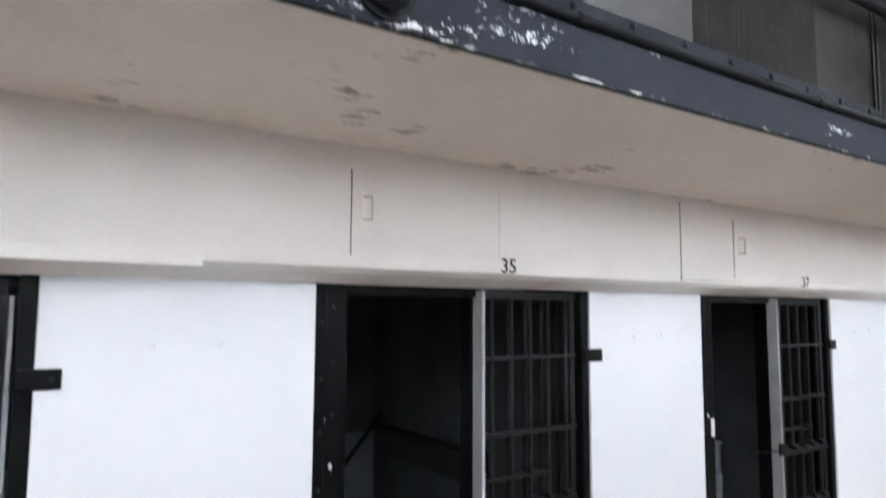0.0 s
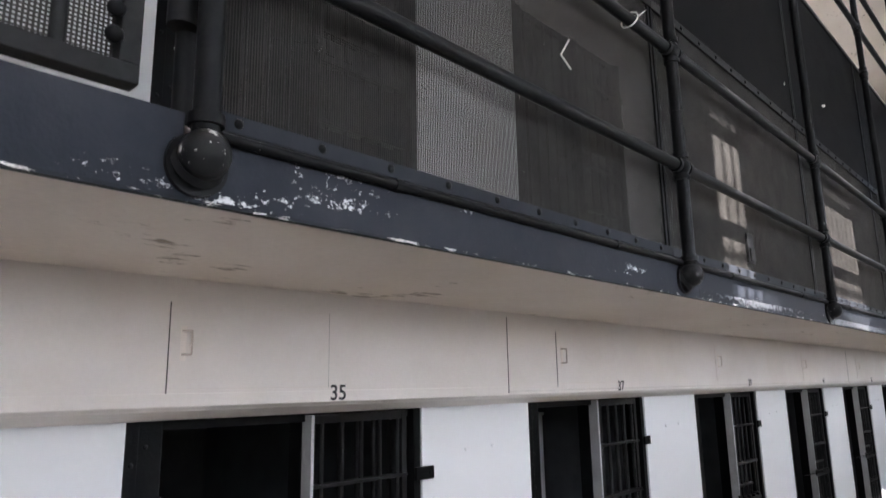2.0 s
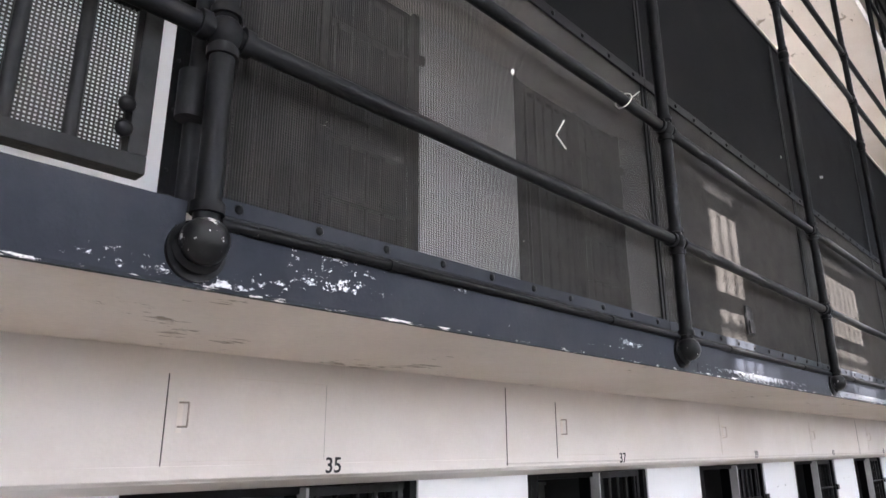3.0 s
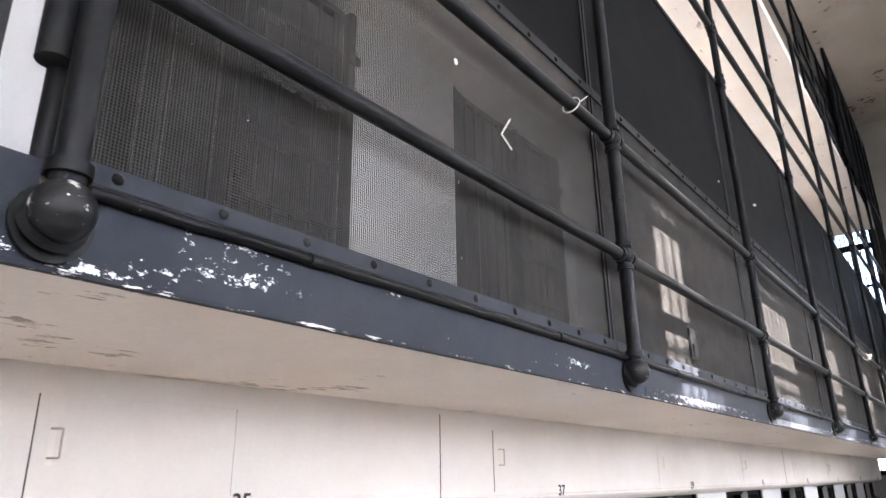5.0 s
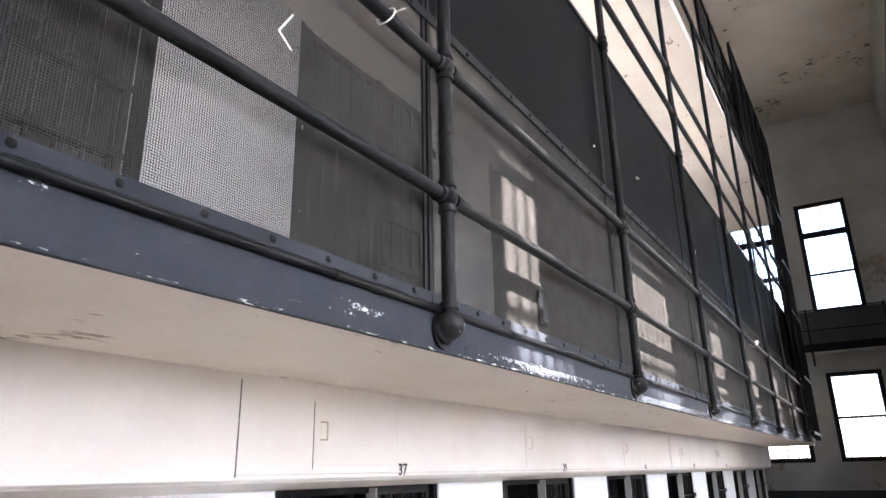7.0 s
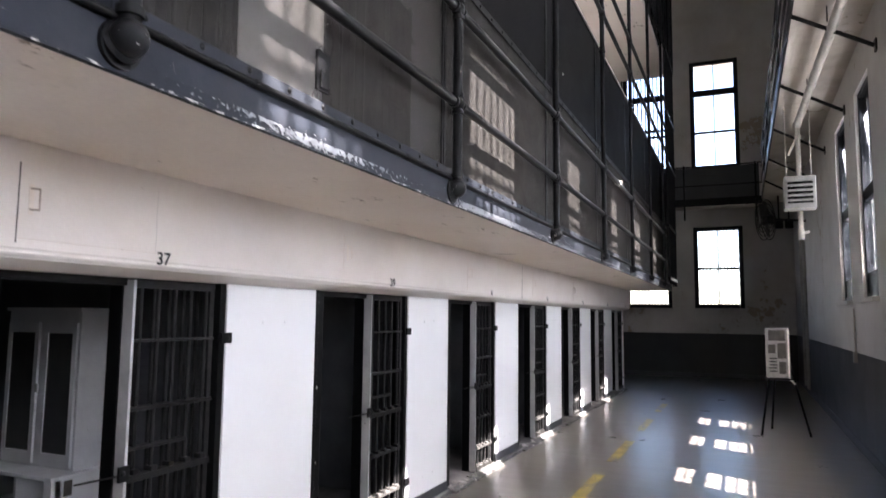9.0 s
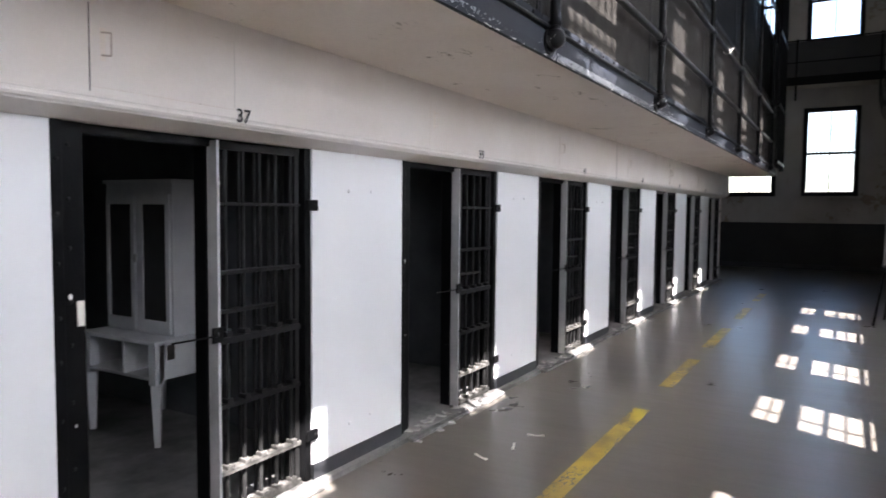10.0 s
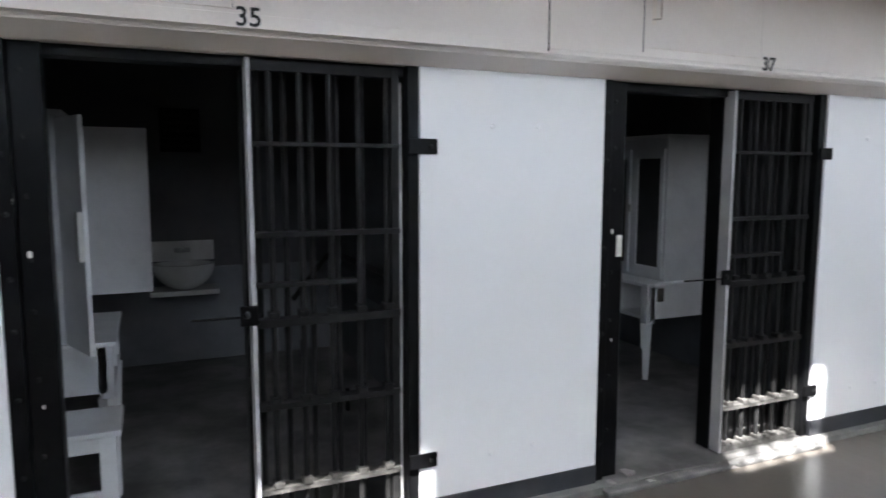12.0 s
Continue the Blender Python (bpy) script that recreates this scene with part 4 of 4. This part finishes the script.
def cabinet(name, label, w, d, h):
    t = thing(name, label, "cabinet")
    part("side", B(0, w, 0, 0.02, 0, h, bevel=0.003), FURN, t)
    part("side", B(0, w, d - 0.02, d, 0, h, bevel=0.003), FURN, t)
    # cell wall grey on the back paints the shade inside the cabinet
    part("back", B(w - 0.015, w, 0.02, d - 0.02, 0, h), CELLWALL, t, "inner back with the cabinet's shade painted in")
    part("top", B(-0.02, w + 0.01, -0.015, d + 0.015, h, h + 0.025, bevel=0.004), FURN, t)
    part("bottom", B(0, w - 0.015, 0.02, d - 0.02, 0.0, 0.02), FURN, t)
    part("front_post", B(0, 0.02, d / 2 - 0.03, d / 2 + 0.03, 0.02, h), FURN, t)
    part("front_rail", B(0, 0.02, 0.02, d / 2 - 0.03, h - 0.08, h), FURN, t)
    part("front_rail", B(0, 0.02, d / 2 + 0.03, d - 0.02, h - 0.08, h), FURN, t)
    return t


dk = desk("desk", "grey painted wooden desk with cubbyholes, chipped edges, in a cell", 0.66, 0.80, 0.76)
dk.location = (6.44, 3.88, 0)
cb37 = cabinet("cabinet", "grey painted open cabinet standing on the desk", 0.40, 0.74, 1.06)
cb37.location = (6.62, 3.92, 0.76)
for y0, y1 in ((0.02, 0.34), (0.40, 0.72)):
    leaf = part("glazed_door", box(box(box(B(-0.018, 0.0, y0, y0 + 0.038, 0.02, 0.98), -0.018, 0.0, y1 - 0.038, y1, 0.02, 0.98), -0.018, 0.0, y0 + 0.038, y1 - 0.038, 0.02, 0.10), -0.018, 0.0, y0 + 0.038, y1 - 0.038, 0.91, 0.98), FURN, cb37)
    part("pane", B(-0.011, -0.005, y0 + 0.038, y1 - 0.038, 0.10, 0.91), DARKPANE, leaf, "dark dusty pane")
part("catch", B(-0.032, -0.018, 0.36, 0.39, 0.50, 0.56, bevel=0.004), PORCELAIN, cb37)
part("broken_edge", B(0.09, 0.15, -0.003, -0.0005, 0.62, 0.72), CRACK, dk, "splintered dark hole in the desk side")
dk2 = desk("desk", "grey painted wooden desk against the cell partition", 0.62, 0.80, 0.70)
dk2.matrix_basis = pose(2.93, 4.62, 0, 0, 0, 180)
cb35 = cabinet("cabinet", "grey painted cabinet on the desk with its doors hanging open", 0.42, 0.74, 1.14)
cb35.matrix_basis = pose(2.74, 4.58, 0.70, 0, 0, 180)
part("cabinet_door", B(-0.40, 0.0, -0.02, 0.0, 0.12, 1.13, bevel=0.004), FURN, cb35)
dr2 = part("cabinet_door", B(-0.34, 0.0, 0.0, 0.022, 0.0, 1.12, bevel=0.004), FURN, cb35)
part("catch", B(-0.34, -0.30, 0.022, 0.045, 0.45, 0.68), PORCELAIN, dr2)
dr2.matrix_basis = pose(-0.005, 0.745, 0, 0, 0, -68)
so = thing("stool", "low grey painted wooden stool beside the desk", "stool")
part("seat", B(0, 0.52, 0, 0.36, 0.43, 0.455, bevel=0.005), FURN, so)
part("apron", B(0.04, 0.48, 0.02, 0.04, 0.36, 0.43), FURN, so)
part("apron", B(0.04, 0.48, 0.32, 0.34, 0.36, 0.43), FURN, so)
for x in (0.02, 0.43):
    for y in (0.01, 0.28):
        part("leg", B(x, x + 0.07, y, y + 0.07, 0.035, 0.43, bevel=0.004), FURN, so)
part("stretcher", B(0.09, 0.43, 0.03, 0.05, 0.13, 0.18), FURN, so)
so.location = (2.46, 3.16, 0)

ba = thing("washbasin", "old white porcelain washbasin fixed to the cell back wall", "basin")
bm = bmesh.new()
bmesh.ops.create_uvsphere(bm, u_segments=24, v_segments=14, radius=0.23, matrix=Matrix.LocRotScale((0, -0.2, 0), None, (1, 0.85, 0.9)))
bmesh.ops.bisect_plane(bm, geom=bm.verts[:] + bm.edges[:] + bm.faces[:], plane_co=(0, 0, 0), plane_no=(0, 0, 1), clear_outer=True)
bmesh.ops.solidify(bm, geom=bm.faces[:], thickness=0.02)
part("bowl", bm, PORCELAIN, ba, smooth=True)
part("splashback", B(-0.24, 0.24, -0.035, 0.0, 0.0, 0.16, bevel=0.012), PORCELAIN, ba)
part("tap", box(R((0, -0.03, 0.09), (0, -0.13, 0.09), 0.015, sides=10), -0.06, 0.06, -0.07, -0.035, 0.07, 0.11, bevel=0.01), STEEL, ba)
part("shelf", B(-0.25, 0.25, -0.30, 0.0, -0.24, -0.20, bevel=0.008), PORCELAIN, ba)
ba.location = (3.37, 5.80, 0.86)


def bunk(x, y0, y1):
    """A steel bunk hinged on the partition and let down aslant, its far end on a strut."""
    b = thing("bunk", "dark steel wall bunk folded aslant against the cell partition", "bed", "cell bunks")
    tilt = pose(x - 0.03, 0, 0.90, 0, 64, 0)
    for name, bm, mat in (("mattress", B(0.03, 0.76, y0 + 0.04, y1 - 0.04, -0.09, -0.02, bevel=0.025), DARKGREY), ("frame_side", B(0, 0.80, y0, y0 + 0.04, -0.05, 0.0), BAR), ("frame_side", B(0, 0.80, y1 - 0.04, y1, -0.05, 0.0), BAR), ("frame_edge", B(0.76, 0.80, y0 + 0.04, y1 - 0.04, -0.05, 0.0), BAR), ("frame_edge", B(0.0, 0.03, y0 + 0.04, y1 - 0.04, -0.05, 0.0), BAR)):
        part(name, bm, mat, b).matrix_basis = tilt
    part("strut", R((x - 0.02, y1 - 0.06, 0.99), (x - 0.40, y1 + 0.02, 0.50), 0.022, sides=8), BLACK, b, smooth=True)
    part("support_leg", R((x - 0.36, y0 + 0.1, 0.035), (x - 0.36, y0 + 0.1, 0.18), 0.016, sides=8), BLACK, b)
    part("support_leg", R((x - 0.36, y1 - 0.1, 0.035), (x - 0.36, y1 - 0.1, 0.18), 0.016, sides=8), BLACK, b)
    return b


bunk(DOOR0 + 1.96, 4.05, 5.65)
bunk(DOOR0 + PITCH * 2 + 1.96, 4.05, 5.65)

# ---- small things
def zip_tie(x, y, z, s):
    t = thing("cable_tie", "white plastic cable tie with a loose tail", "cable tie", "cable ties")
    bm = bmesh.new()
    for i in range(20):
        a, b = 2 * math.pi * i / 20, 2 * math.pi * (i + 1) / 20
        rod(bm, (s * 0.3 * math.sin(a) * 0.05, 0.042 * math.cos(a) * s, 0.042 * math.sin(a) * s), (s * 0.3 * math.sin(b) * 0.05, 0.042 * math.cos(b) * s, 0.042 * math.sin(b) * s), 0.003, sides=5)
    part("loop", bm, PALE, t)
    part("tail", R((0.0, -0.042 * s, 0), (0.05, -0.06 * s, 0.045), 0.0022, sides=5), PALE, t)
    t.location = (x, y, z)


zip_tie(4.30, RAIL_Y, 3.75, 1.0)
zip_tie(13.2, RAIL_Y, 3.75, 1.0)
wt = thing("wire_scrap", "bent scrap of white wire caught in the mesh screen", "wire")
part("strand", R((0, 0, 0), (0.038, -0.02, 0.075), 0.0035, sides=6), PALE, wt)
part("strand", R((0, 0, 0), (0.04, -0.02, -0.06), 0.0035, sides=6), PALE, wt)
wt.location = (3.84, MESH_Y - 0.012, 3.44)
for x, z in ((3.55, 3.62), (8.1, 4.5), (8.16, 4.52), (10.3, 4.4), (7.0, 4.35)):
    tagged(part("paint_fleck", ball(bmesh.new(), (x, MESH_Y - 0.01, z), 0.011, 1, 0.4, 1.2, seg=8), PALE), "small pale fleck stuck on the mesh screen", "fleck", "flecks")
lt = thing("screen_latch", "small dark latch box on the mesh screen", "latch")
part("plate", B(5.78, 5.88, MESH_Y - 0.02, MESH_Y - 0.006, 2.80, 2.98, bevel=0.003), RAILP, lt)
part("catch", B(5.795, 5.865, MESH_Y - 0.03, MESH_Y - 0.02, 2.81, 2.89, bevel=0.004), RAILP, lt)
tg = tagged(part("paper_tag", B(5.215, 5.245, WALL_Y + 0.029, WALL_Y + 0.0345, 1.155, 1.26), PALE), "torn white paper tag on a black door jamb", "tag")
# broken concrete along the thresholds
rng = random.Random(4)
for k in (1, 2, 3, 4):
    L = DOOR0 + PITCH * k
    for i in range((4, 26, 18, 12)[k - 1]):
        s = rng.uniform(0.012, 0.04)
        bm = B(-s, s, -s * 0.7, s * 0.7, 0, s * 0.5)
        for v in bm.verts:
            v.co += Vector([rng.uniform(-0.3, 0.3) * s for _ in range(3)])
        o = part("concrete_chip", bm, RUBBLE)
        o.matrix_basis = pose(L + rng.uniform(0.0, 0.85), WALL_Y + rng.uniform(-0.13, 0.03), 0.028 if rng.random() < 0.5 else 0.002, 0, 0, rng.uniform(0, 180))
        o.location.z = 0.029 if o.location.y > WALL_Y - 0.06 else 0.001
        tagged(o, "pale chip of broken concrete at a cell threshold", "rubble", "threshold rubble")

# dark spatter on a white panel
rng = random.Random(9)
bm = bmesh.new()
for i in range(150):
    x, z, r = rng.uniform(1.70, 2.45), rng.uniform(0.55, 1.12), 0.0022 + 0.006 * rng.random() ** 3
    if z > 1.12 - (x - 1.7) * 0.35:
        continue
    bmesh.ops.create_cone(bm, cap_ends=True, segments=6, radius1=r, radius2=r * 0.7, depth=0.0016, matrix=Matrix.LocRotScale((x, WALL_Y - 0.0006, z), Euler((math.pi / 2, rng.uniform(0, 3), 0)), (1, 1, 1)) @ Matrix.Diagonal((1, rng.uniform(0.5, 1.4), 1, 1)))
tagged(part("paint_spatter", bm, INK), "dark paint spatter on a white steel panel", "spatter", kind="stuff")

v = thing("wall_vent", "dark square vent grille in the cell back wall", "vent")
part("plate", B(3.24, 3.54, 5.785, 5.80, 1.72, 2.06, bevel=0.004), BLACK, v)
for i in range(5):
    part("slat", B(3.27, 3.51, 5.775, 5.787, 1.76 + 0.06 * i, 1.78 + 0.06 * i), BAR, v)
for x, y, a in ((7.85, 1.92, 20), (7.55, 2.02, 65), (8.15, 1.88, 110)):
    sc = bmesh.new()
    for i in range(6):
        box(sc, -0.06 + 0.02 * i, -0.038 + 0.02 * i, -0.008, 0.008, 0.001, 0.003 + 0.003 * abs(i - 2.5))
    o = part("paint_curl", sc, PALE)
    o.matrix_basis = pose(x, y, 0, 0, 0, a)
    tagged(o, "pale curl of fallen paint on the floor", "paint flake", "paint flakes")
